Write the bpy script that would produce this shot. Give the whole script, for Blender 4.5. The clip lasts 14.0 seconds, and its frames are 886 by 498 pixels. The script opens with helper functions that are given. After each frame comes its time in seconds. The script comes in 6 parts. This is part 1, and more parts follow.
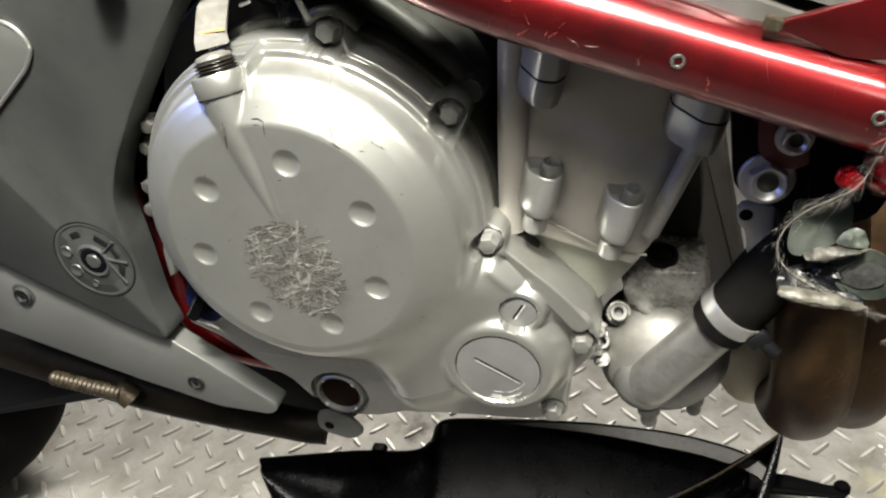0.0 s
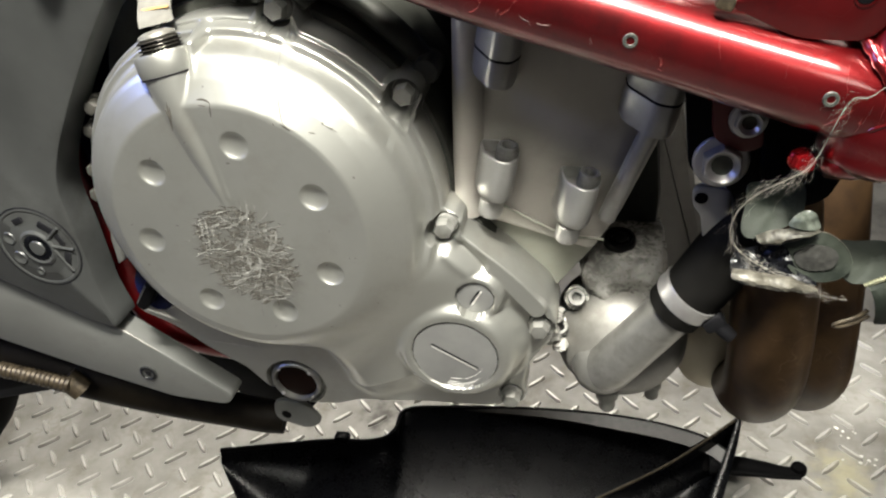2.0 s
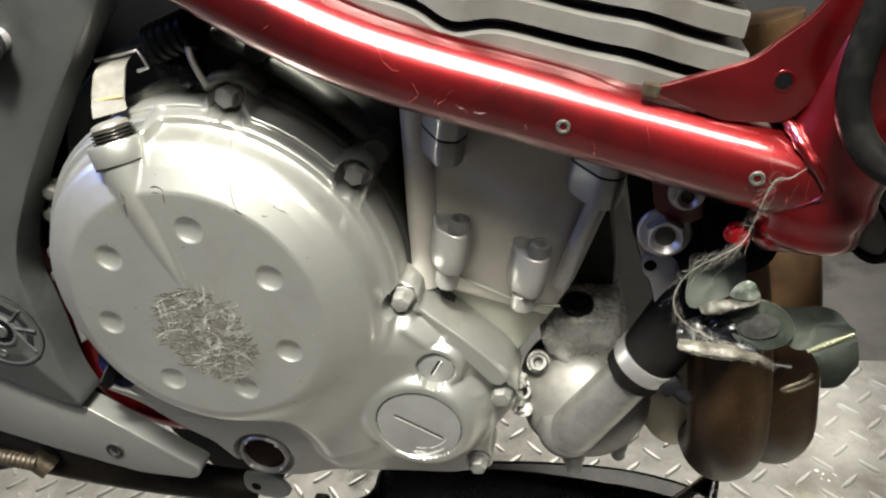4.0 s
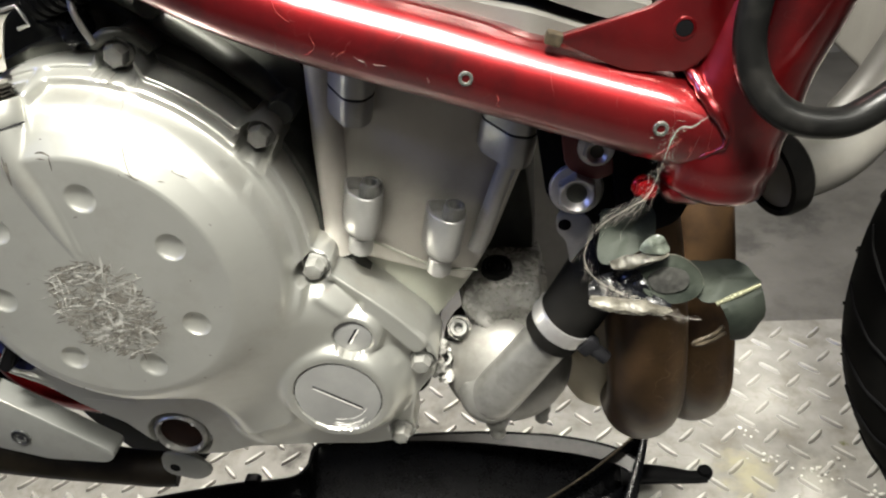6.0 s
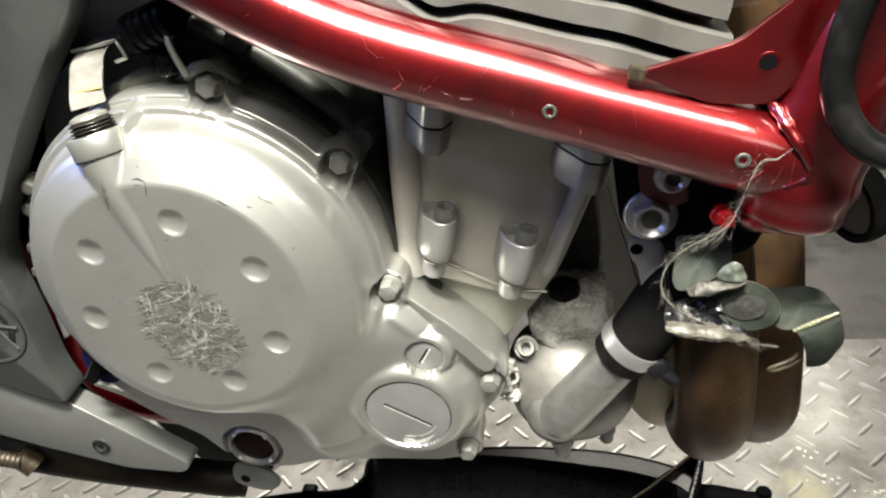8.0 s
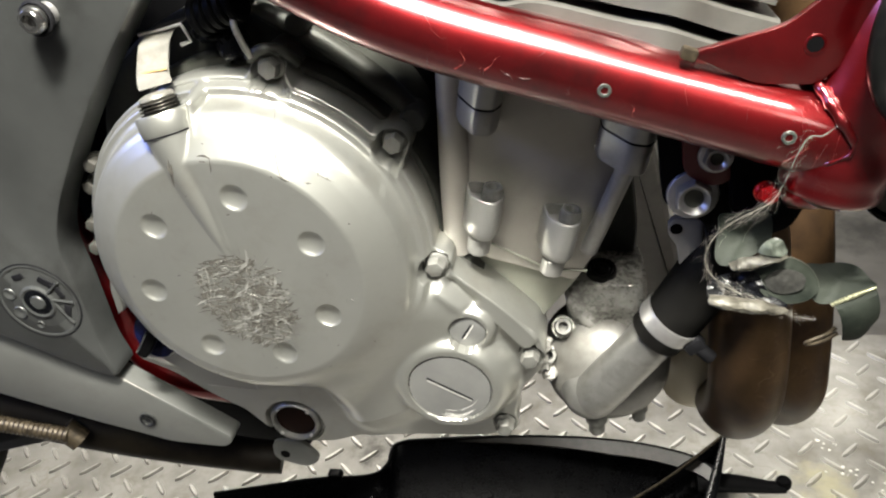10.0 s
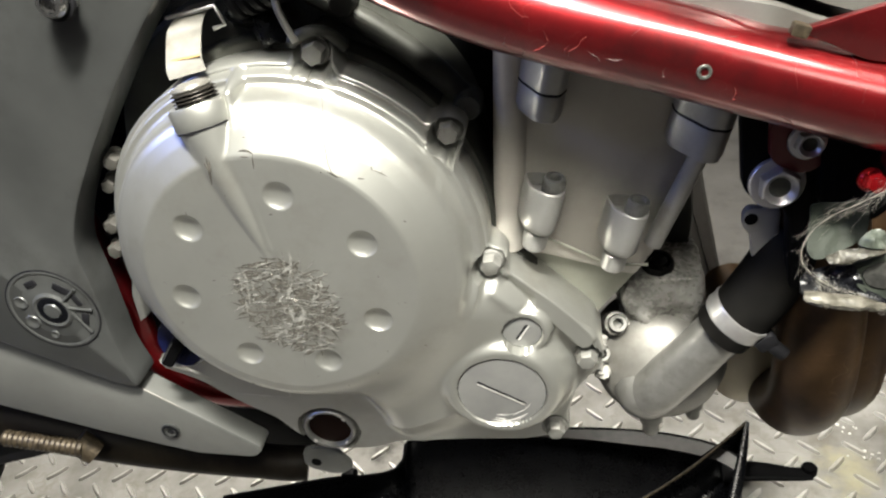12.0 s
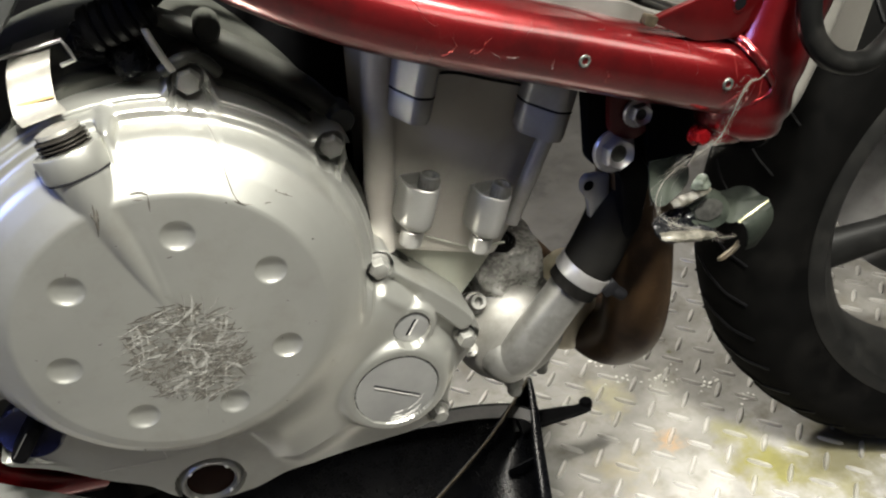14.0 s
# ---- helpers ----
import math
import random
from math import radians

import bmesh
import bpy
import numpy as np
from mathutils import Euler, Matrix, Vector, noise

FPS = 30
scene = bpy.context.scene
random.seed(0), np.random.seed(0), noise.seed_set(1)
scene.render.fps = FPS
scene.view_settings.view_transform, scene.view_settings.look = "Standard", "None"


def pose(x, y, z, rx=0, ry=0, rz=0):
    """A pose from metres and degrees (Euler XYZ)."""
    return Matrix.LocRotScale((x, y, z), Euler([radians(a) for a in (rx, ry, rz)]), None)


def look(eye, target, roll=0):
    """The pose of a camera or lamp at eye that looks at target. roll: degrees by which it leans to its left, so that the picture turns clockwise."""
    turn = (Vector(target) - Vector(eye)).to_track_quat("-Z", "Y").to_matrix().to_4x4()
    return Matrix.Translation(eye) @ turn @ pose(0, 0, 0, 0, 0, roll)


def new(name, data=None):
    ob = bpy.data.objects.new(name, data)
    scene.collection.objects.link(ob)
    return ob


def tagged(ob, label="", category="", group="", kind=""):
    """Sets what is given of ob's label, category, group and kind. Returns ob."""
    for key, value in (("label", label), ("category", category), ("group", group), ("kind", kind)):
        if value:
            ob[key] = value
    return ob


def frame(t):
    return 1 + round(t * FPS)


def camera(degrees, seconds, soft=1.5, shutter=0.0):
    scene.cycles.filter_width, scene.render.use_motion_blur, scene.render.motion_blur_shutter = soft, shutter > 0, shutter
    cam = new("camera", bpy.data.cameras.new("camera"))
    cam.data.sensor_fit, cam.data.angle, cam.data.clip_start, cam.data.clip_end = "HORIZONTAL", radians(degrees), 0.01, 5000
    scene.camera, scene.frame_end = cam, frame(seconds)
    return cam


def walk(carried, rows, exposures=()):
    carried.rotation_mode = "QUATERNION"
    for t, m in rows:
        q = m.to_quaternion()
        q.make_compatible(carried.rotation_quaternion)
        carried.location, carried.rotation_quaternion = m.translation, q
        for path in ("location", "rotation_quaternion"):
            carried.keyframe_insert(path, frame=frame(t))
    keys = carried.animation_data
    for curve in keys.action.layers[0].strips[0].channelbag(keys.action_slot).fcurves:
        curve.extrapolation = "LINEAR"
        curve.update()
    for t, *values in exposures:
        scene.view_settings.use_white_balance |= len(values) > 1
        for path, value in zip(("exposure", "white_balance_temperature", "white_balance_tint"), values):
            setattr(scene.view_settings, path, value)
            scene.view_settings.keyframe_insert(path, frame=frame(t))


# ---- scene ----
cam = camera(60.5, 14.0, soft=2.2)
PATH = [
    (0, (0.1783, -0.2807, 0.6662), (-0.0960, 0.5226, 0.1376), -9.08),
    (0.5, (0.1817, -0.2798, 0.6581), (-0.0736, 0.5187, 0.1130), -8.58),
    (1, (0.1837, -0.2781, 0.6583), (-0.0570, 0.5205, 0.1065), -7.98),
    (1.5, (0.1846, -0.2761, 0.6592), (-0.0522, 0.5235, 0.1075), -7.81),
    (2, (0.1830, -0.2749, 0.6606), (-0.0511, 0.5289, 0.1137), -7.89),
    (2.5, (0.1842, -0.2737, 0.6604), (-0.0452, 0.5334, 0.1163), -7.92),
    (3, (0.1849, -0.2724, 0.6608), (-0.0399, 0.5352, 0.1156), -7.86),
    (3.5, (0.1912, -0.2686, 0.6666), (-0.0274, 0.5498, 0.1351), -8.51),
    (4, (0.1988, -0.2678, 0.6740), (-0.0189, 0.5686, 0.1711), -8.96),
    (4.2, (0.2050, -0.2620, 0.6720), (-0.2040, 1.4230, -0.3240), -9.2),
    (6.3, (0.2090, -0.2620, 0.6620), (-0.0700, 1.3960, -0.4200), -7.8),
    (6.5, (0.2088, -0.2626, 0.6620), (0.0604, 0.5644, 0.1198), -7.54),
    (7, (0.2074, -0.2633, 0.6639), (0.0460, 0.5597, 0.1191), -7.64),
    (7.5, (0.2079, -0.2645, 0.6666), (0.0452, 0.5590, 0.1230), -8.31),
    (8, (0.1961, -0.2676, 0.6736), (0.0019, 0.5646, 0.1542), -9.33),
    (8.2, (0.1850, -0.2680, 0.6780), (-0.2280, 1.3930, -0.3560), -9.7),
    (8.8, (0.1795, -0.2740, 0.6790), (-0.2760, 1.3830, -0.3560), -9.9),
    (10.3, (0.1810, -0.2900, 0.6740), (-0.2140, 1.3760, -0.3600), -9.3),
    (10.5, (0.1816, -0.2885, 0.6750), (-0.0147, 0.5443, 0.1575), -9.65),
    (11, (0.1768, -0.2874, 0.6721), (-0.0179, 0.5429, 0.1499), -8.90),
    (11.5, (0.1692, -0.2819, 0.6729), (-0.0277, 0.5459, 0.1474), -9.06),
    (12, (0.1388, -0.2689, 0.6708), (-0.0373, 0.5555, 0.1328), -9.40),
    (12.5, (0.0923, -0.2478, 0.6778), (-0.0301, 0.5783, 0.1276), -11.05),
    (13, (0.0642, -0.2513, 0.6754), (0.0841, 0.5681, 0.1026), -9.51),
    (13.5, (0.0509, -0.2623, 0.6853), (0.1972, 0.5460, 0.1150), -6.75),
    (14, (0.0447, -0.2744, 0.6835), (0.2701, 0.5198, 0.1193), -5.10),
]
walk(cam, [(t, look(eye, target, roll)) for t, eye, target, roll in PATH], exposures=((0.0, -0.15), (2.5, -0.14), (4.0, -0.08), (6.5, 0.12), (8.0, 0.12), (10.5, 0.04), (12.5, 0.0), (14.0, -0.20)))

# ---- light: an unseen key lamp close over the engine, unseen long lamps on both sides of the bike, two of them added as fill, and a cool window behind the rider's seat ----
world = bpy.data.worlds.new("workshop_air")
world.use_nodes = True
world.node_tree.nodes["Background"].inputs[0].default_value = (0.6, 0.65, 0.7, 1)
world.node_tree.nodes["Background"].inputs[1].default_value = 0.01
scene.world = world


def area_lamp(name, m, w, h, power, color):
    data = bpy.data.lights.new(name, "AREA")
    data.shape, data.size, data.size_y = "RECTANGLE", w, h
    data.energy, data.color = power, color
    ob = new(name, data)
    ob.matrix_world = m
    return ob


# unseen key lamp, placed to suit the shadows and the floor's brightness
KEY_AT = (0.185, -0.325, 1.30)
area_lamp("unseen_key_light", look(KEY_AT, (0.08, 0.0, 0.4)), 0.16, 0.08, 62, (0.98, 0.955, 0.86))
area_lamp("unseen_tube_light", look((0.45, -0.90, 1.90), (0.25, 0.0, 0.45)), 1.25, 0.14, 52, (0.98, 0.955, 0.86))
# weak fill lamp added at the front right
area_lamp("unseen_tube_light", look((1.50, -1.60, 1.85), (0.10, 0.0, 0.4)), 1.2, 0.30, 10, (0.98, 0.955, 0.86))
# lamp added behind the bike to brighten the tread plate
area_lamp("unseen_tube_light", look((-0.35, 1.25, 2.0), (-0.05, 0.30, 0.0)), 1.2, 0.12, 90, (1.0, 0.955, 0.86))
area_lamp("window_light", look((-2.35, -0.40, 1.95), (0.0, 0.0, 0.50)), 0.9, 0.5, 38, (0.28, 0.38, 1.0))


# ---- materials ----
def surf(name, c1, c2, rough=(0.4, 0.55), metal=0.0, scale=30.0, bump=0.1, grain=900.0, dirt=None, dirt_amount=0.5, dirt_scale=14.0, coat=0.0, coat_rough=0.08, spec=0.5, veins=None, spots=()):
    """Two tones of one surface, a fine grain in relief, blotches of dirt, wandering scratches and single spots for
    stains and painted shade.
    """
    m = bpy.data.materials.new(name)
    m.use_nodes = True
    nt = m.node_tree
    n, l = nt.nodes, nt.links
    b = n["Principled BSDF"]
    tc = n.new("ShaderNodeTexCoord")
    big = n.new("ShaderNodeTexNoise")
    big.inputs["Scale"].default_value = scale
    big.inputs["Detail"].default_value = 6
    big.inputs["Roughness"].default_value = 0.6
    l.new(tc.outputs["Object"], big.inputs["Vector"])
    ramp = n.new("ShaderNodeValToRGB")
    ramp.color_ramp.elements[0].position, ramp.color_ramp.elements[0].color = 0.33, (*c1, 1)
    ramp.color_ramp.elements[1].position, ramp.color_ramp.elements[1].color = 0.67, (*c2, 1)
    l.new(big.outputs["Fac"], ramp.inputs["Fac"])
    col = ramp.outputs["Color"]
    if dirt:
        dn = n.new("ShaderNodeTexNoise")
        dn.inputs["Scale"].default_value = dirt_scale
        dn.inputs["Detail"].default_value = 9
        dn.inputs["Roughness"].default_value = 0.68
        l.new(tc.outputs["Object"], dn.inputs["Vector"])
        mr = n.new("ShaderNodeMapRange")
        mr.inputs["From Min"].default_value, mr.inputs["From Max"].default_value = 0.5, 0.72
        mr.inputs["To Max"].default_value = dirt_amount
        l.new(dn.outputs["Fac"], mr.inputs["Value"])
        mix = n.new("ShaderNodeMix")
        mix.data_type = "RGBA"
        l.new(mr.outputs["Result"], mix.inputs["Factor"])
        l.new(col, mix.inputs["A"])
        mix.inputs["B"].default_value = (*dirt, 1)
        col = mix.outputs["Result"]
    if veins:
        vc, vs, vw, va = veins
        vn = n.new("ShaderNodeTexNoise")
        vn.inputs["Scale"].default_value, vn.inputs["Detail"].default_value = vs, 2
        l.new(tc.outputs["Object"], vn.inputs["Vector"])
        off = n.new("ShaderNodeMath")
        off.operation = "SUBTRACT"
        off.inputs[1].default_value = 0.5
        l.new(vn.outputs["Fac"], off.inputs[0])
        ab = n.new("ShaderNodeMath")
        ab.operation = "ABSOLUTE"
        l.new(off.outputs[0], ab.inputs[0])
        vr = n.new("ShaderNodeMapRange")
        vr.inputs["From Min"].default_value, vr.inputs["From Max"].default_value = 0.0, vw
        vr.inputs["To Min"].default_value, vr.inputs["To Max"].default_value = 1.0, 0.0
        l.new(ab.outputs[0], vr.inputs["Value"])
        brk_n = n.new("ShaderNodeMapRange")
        brk_n.inputs["From Min"].default_value, brk_n.inputs["From Max"].default_value = 0.48, 0.62
        brk_n.inputs["To Max"].default_value = va
        l.new(big.outputs["Fac"], brk_n.inputs["Value"])
        vm = n.new("ShaderNodeMath")
        vm.operation = "MULTIPLY"
        l.new(vr.outputs["Result"], vm.inputs[0])
        l.new(brk_n.outputs["Result"], vm.inputs[1])
        mix = n.new("ShaderNodeMix")
        mix.data_type = "RGBA"
        l.new(vm.outputs[0], mix.inputs["Factor"])
        l.new(col, mix.inputs["A"])
        mix.inputs["B"].default_value = (*vc, 1)
        col = mix.outputs["Result"]
    for sx, sy, sz, sr, sc, sa in spots:
        dist = n.new("ShaderNodeVectorMath")
        dist.operation = "DISTANCE"
        l.new(tc.outputs["Object"], dist.inputs[0])
        dist.inputs[1].default_value = (sx, sy, sz)
        wob = n.new("ShaderNodeTexNoise")
        wob.inputs["Scale"].default_value, wob.inputs["Detail"].default_value = 1.6 / sr, 7
        wob.inputs["Roughness"].default_value = 0.65
        l.new(tc.outputs["Object"], wob.inputs["Vector"])
        sm = n.new("ShaderNodeMath")
        sm.operation = "MULTIPLY_ADD"
        sm.inputs[1].default_value = sr * 2.6
        l.new(wob.outputs["Fac"], sm.inputs[0])
        l.new(dist.outputs["Value"], sm.inputs[2])
        sp = n.new("ShaderNodeMapRange")
        sp.inputs["From Min"].default_value, sp.inputs["From Max"].default_value = sr * 2.15, sr * 1.45
        sp.inputs["To Max"].default_value = sa
        l.new(sm.outputs[0], sp.inputs["Value"])
        mix = n.new("ShaderNodeMix")
        mix.data_type = "RGBA"
        l.new(sp.outputs["Result"], mix.inputs["Factor"])
        l.new(col, mix.inputs["A"])
        mix.inputs["B"].default_value = (*sc, 1)
        col = mix.outputs["Result"]
    l.new(col, b.inputs["Base Color"])
    fine = n.new("ShaderNodeTexNoise")
    fine.inputs["Scale"].default_value = grain
    fine.inputs["Detail"].default_value = 3
    l.new(tc.outputs["Object"], fine.inputs["Vector"])
    rr = n.new("ShaderNodeMapRange")
    rr.inputs["To Min"].default_value, rr.inputs["To Max"].default_value = rough
    add = n.new("ShaderNodeMath")
    add.operation = "MULTIPLY_ADD"
    add.inputs[1].default_value, add.inputs[2].default_value = 0.5, 0.0
    l.new(fine.outputs["Fac"], add.inputs[0])
    half = n.new("ShaderNodeMath")
    half.operation = "MULTIPLY_ADD"
    half.inputs[1].default_value = 0.5
    l.new(big.outputs["Fac"], half.inputs[0])
    l.new(add.outputs[0], half.inputs[2])
    l.new(half.outputs[0], rr.inputs["Value"])
    l.new(rr.outputs["Result"], b.inputs["Roughness"])
    b.inputs["Metallic"].default_value = metal
    b.inputs["Coat Weight"].default_value = coat
    b.inputs["Coat Roughness"].default_value = coat_rough
    b.inputs["Specular IOR Level"].default_value = spec
    if bump:
        bp = n.new("ShaderNodeBump")
        bp.inputs["Strength"].default_value = bump
        bp.inputs["Distance"].default_value = 0.0006
        l.new(half.outputs[0], bp.inputs["Height"])
        l.new(bp.outputs["Normal"], b.inputs["Normal"])
    return m


SILVER = surf("silver_engine_paint", (0.365, 0.367, 0.342), (0.415, 0.416, 0.389), (0.30, 0.38), 0.86, 18, 0.06, 2200, (0.30, 0.286, 0.247), 0.5, 34, spots=((0.003, 0.0, 0.4680, 0.036, (0.24, 0.234, 0.208), 0.4), (0.012, 0.0, 0.4540, 0.022, (0.17, 0.165, 0.146), 0.5)))
CAP = surf("brushed_cap_metal", (0.145, 0.145, 0.142), (0.175, 0.175, 0.17), (0.44, 0.56), 0.5, 60, 0.05, 3000)
CASE = surf("dusty_dark_crankcase", (0.026, 0.0268, 0.0235), (0.052, 0.053, 0.046), (0.36, 0.54), 0.3, 40, 0.25, 1500, (0.012, 0.0115, 0.010), 0.7, 25, spec=0.3)
DUSTY = surf("dusty_beige_bolt", (0.022, 0.021, 0.0185), (0.042, 0.040, 0.036), (0.5, 0.65), 0.1, 80, 0.1, 2000, spec=0.2)
BLOCK = surf("grey_cylinder_paint", (0.33, 0.312, 0.283), (0.39, 0.37, 0.335), (0.40, 0.54), 0.15, 22, 0.08, 2000, (0.23, 0.212, 0.182), 0.5, 20)
FINS = surf("cast_head_metal", (0.055, 0.053, 0.048), (0.080, 0.077, 0.070), (0.40, 0.52), 0.4, 30, 0.1, 1800, (0.035, 0.032, 0.027), 0.5, 40)
LUG = surf("grey_lug_paint", (0.27, 0.266, 0.255), (0.33, 0.326, 0.314), (0.30, 0.42), 0.5, 30, 0.06, 2000, (0.16, 0.146, 0.124), 0.5, 60)
PUMP = surf("weathered_pump_alloy", (0.15, 0.146, 0.133), (0.36, 0.352, 0.33), (0.16, 0.40), 0.35, 70, 1.0, 420, (0.055, 0.05, 0.041), 0.75, 60)
ELBOW = surf("satin_elbow_alloy", (0.17, 0.168, 0.159), (0.27, 0.266, 0.253), (0.30, 0.44), 0.78, 40, 0.2, 1800, (0.10, 0.094, 0.080), 0.45, 90)
RED = surf("metallic_red_paint", (0.125, 0.0016, 0.0034), (0.19, 0.0040, 0.0058), (0.25, 0.36), 0.92, 40, 0.06, 3000, (0.040, 0.0045, 0.0045), 0.7, 30, coat=1.0, coat_rough=0.17, veins=((0.26, 0.08, 0.07), 60.0, 0.006, 0.14))
RED.node_tree.nodes["Principled BSDF"].inputs["Coat IOR"].default_value = 1.7
RED_ANOD = surf("red_anodised_metal", (0.15, 0.003, 0.005), (0.20, 0.005, 0.007), (0.2, 0.3), 0.8, 60, 0.0)
STEEL = surf("zinc_bolt_steel", (0.36, 0.352, 0.35), (0.44, 0.434, 0.43), (0.26, 0.40), 0.8, 60, 0.04, 2500, (0.20, 0.18, 0.155), 0.4, 40)
DULL_BOLT = surf("dull_bolt_steel", (0.085, 0.084, 0.077), (0.135, 0.134, 0.125), (0.44, 0.60), 0.3, 120, 0.1, 2000, (0.045, 0.04, 0.032), 0.7, 150)
PLATE = surf("grey_frame_plate_paint", (0.028, 0.0292, 0.0288), (0.044, 0.0455, 0.0445), (0.32, 0.46), 0.25, 14, 0.12, 2400, (0.013, 0.013, 0.012), 0.7, 24)
GUARD = surf("silver_guard_alloy", (0.090, 0.0915, 0.087), (0.122, 0.124, 0.118), (0.30, 0.42), 0.4, 20, 0.08, 2400, (0.06, 0.058, 0.054), 0.5, 40)
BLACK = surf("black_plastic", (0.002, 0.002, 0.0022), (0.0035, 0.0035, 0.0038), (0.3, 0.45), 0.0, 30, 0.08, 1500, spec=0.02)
GLOSS_BLACK = surf("glossy_black_fairing", (0.0014, 0.0016, 0.0022), (0.003, 0.0032, 0.0042), (0.18, 0.38), 0.0, 22, 0.1, 500, (0.009, 0.009, 0.0088), 0.5, 60, spec=0.14)
HOSE_BLACK = surf("shiny_black_hose", (0.0016, 0.0016, 0.0016), (0.0034, 0.0034, 0.0032), (0.24, 0.40), 0.0, 60, 0.12, 1500, (0.016, 0.015, 0.0135), 0.45, 50, spec=0.09)
RUBBER = surf("dusty_black_rubber", (0.0022, 0.0021, 0.002), (0.005, 0.0048, 0.0045), (0.48, 0.66), 0.0, 40, 0.2, 1100, (0.010, 0.0093, 0.0083), 0.5, 26, spec=0.02)
TYRE = surf("tyre_rubber", (0.0016, 0.0016, 0.0016), (0.0034, 0.0033, 0.0032), (0.55, 0.75), 0.0, 30, 0.3, 700, (0.008, 0.0075, 0.0068), 0.5, 20, spec=0.01)
RIM = surf("dark_rim_paint", (0.004, 0.004, 0.0039), (0.008, 0.008, 0.0077), (0.4, 0.55), 0.0, 30, 0.06, 1500, (0.022, 0.021, 0.019), 0.4, 40, spec=0.12)
HEADER = surf("heat_browned_exhaust_steel", (0.015, 0.0088, 0.0052), (0.068, 0.039, 0.018), (0.32, 0.50), 0.15, 18, 0.15, 1200, (0.007, 0.0046, 0.0056), 0.85, 24, spec=0.10, veins=((0.16, 0.115, 0.075), 70.0, 0.012, 0.5))
DARK_PIPE = surf("sooty_exhaust_steel", (0.004, 0.0032, 0.0026), (0.009, 0.0068, 0.0052), (0.45, 0.6), 0.0, 30, 0.15, 1000, spec=0.04)
ZINC = surf("olive_zinc_sheet", (0.007, 0.0088, 0.007), (0.023, 0.0265, 0.021), (0.50, 0.68), 0.1, 90, 0.5, 1200, (0.004, 0.0045, 0.0037), 0.7, 90, spec=0.08)
PALE = surf("pale_creased_film", (0.028, 0.026, 0.020), (0.095, 0.089, 0.073), (0.30, 0.50), 0.1, 260, 0.9, 700, (0.010, 0.0085, 0.0065), 0.85, 150, spec=0.3)
THREAD = surf("dusty_grey_thread", (0.10, 0.092, 0.078), (0.16, 0.148, 0.128), (0.7, 0.9), 0.0, 300, 0.0)
RUST = surf("rusty_knurled_steel", (0.014, 0.011, 0.0075), (0.055, 0.043, 0.028), (0.34, 0.56), 0.4, 220, 0.7, 500, (0.007, 0.0055, 0.004), 0.85, 240, spec=0.2)
BLUE_CAP = surf("dark_blue_filler_cap", (0.002, 0.0025, 0.010), (0.005, 0.007, 0.034), (0.15, 0.25), 0.0, 60, 0.0, spec=0.4)
GLASS_DARK = surf("dark_oil_sight_glass", (0.004, 0.0015, 0.001), (0.007, 0.0025, 0.0015), (0.25, 0.35), 0.0, 40, 0.0, spec=0.06)
STRAP = surf("pale_zinc_strap", (0.115, 0.111, 0.099), (0.165, 0.16, 0.145), (0.34, 0.48), 0.4, 80, 0.15, 1500, (0.07, 0.056, 0.038), 0.6, 70)
FOOT = surf("greenish_grey_casting", (0.23, 0.231, 0.196), (0.29, 0.291, 0.25), (0.42, 0.56), 0.2, 24, 0.1, 1900, (0.15, 0.146, 0.118), 0.5, 30)
PALE_RED = surf("scratched_pale_red", (0.19, 0.022, 0.020), (0.25, 0.050, 0.042), (0.4, 0.6), 0.5, 300, 0.0, spec=0.1)
DARK_RED = surf("scuffed_dark_primer", (0.035, 0.008, 0.008), (0.06, 0.016, 0.014), (0.5, 0.7), 0.1, 300, 0.0)
GASKET = surf("black_gasket", (0.004, 0.004, 0.005), (0.007, 0.007, 0.008), (0.6, 0.7), 0.0, spec=0.1)
# oil stains; the dark spot at (0.60, 0.13) also paints the tyre's shadow
STAINS_AND_SHADE = ((0.515, 0.150, 0.0, 0.060, (0.15, 0.14, 0.030), 0.85), (0.430, 0.215, 0.0, 0.022, (0.36, 0.22, 0.10), 0.6), (0.400, 0.300, 0.0, 0.045, (0.40, 0.37, 0.22), 0.5), (0.56, 0.10, 0.0, 0.05, (0.17, 0.155, 0.05), 0.6), (0.510, 0.342, 0.0, 0.006, (0.08, 0.08, 0.02), 0.9), (-0.10, 0.338, 0.0, 0.035, (0.05, 0.047, 0.042), 0.8), (0.05, 0.36, 0.0, 0.05, (0.07, 0.065, 0.055), 0.7), (0.47, 0.30, 0.0, 0.035, (0.36, 0.35, 0.31), 0.6), (0.60, 0.13, 0.0, 0.085, (0.10, 0.09, 0.045), 0.85), (0.50, 0.20, 0.0, 0.035, (0.16, 0.15, 0.05), 0.6), (0.36, 0.20, 0.0, 0.04, (0.24, 0.21, 0.13), 0.5))
TREAD = surf("worn_tread_plate_steel", (0.170, 0.163, 0.149), (0.305, 0.297, 0.277), (0.50, 0.68), 0.25, 16, 0.35, 420, (0.13, 0.116, 0.09), 0.85, 30, spec=0.3, veins=((0.16, 0.148, 0.122), 26.0, 0.016, 0.5), spots=STAINS_AND_SHADE)
BAR = surf("polished_tread_bar", (0.48, 0.467, 0.437), (0.58, 0.566, 0.535), (0.28, 0.42), 0.5, 60, 0.1, 900, spots=[(*q[:5], q[5] * 0.5) for q in STAINS_AND_SHADE])
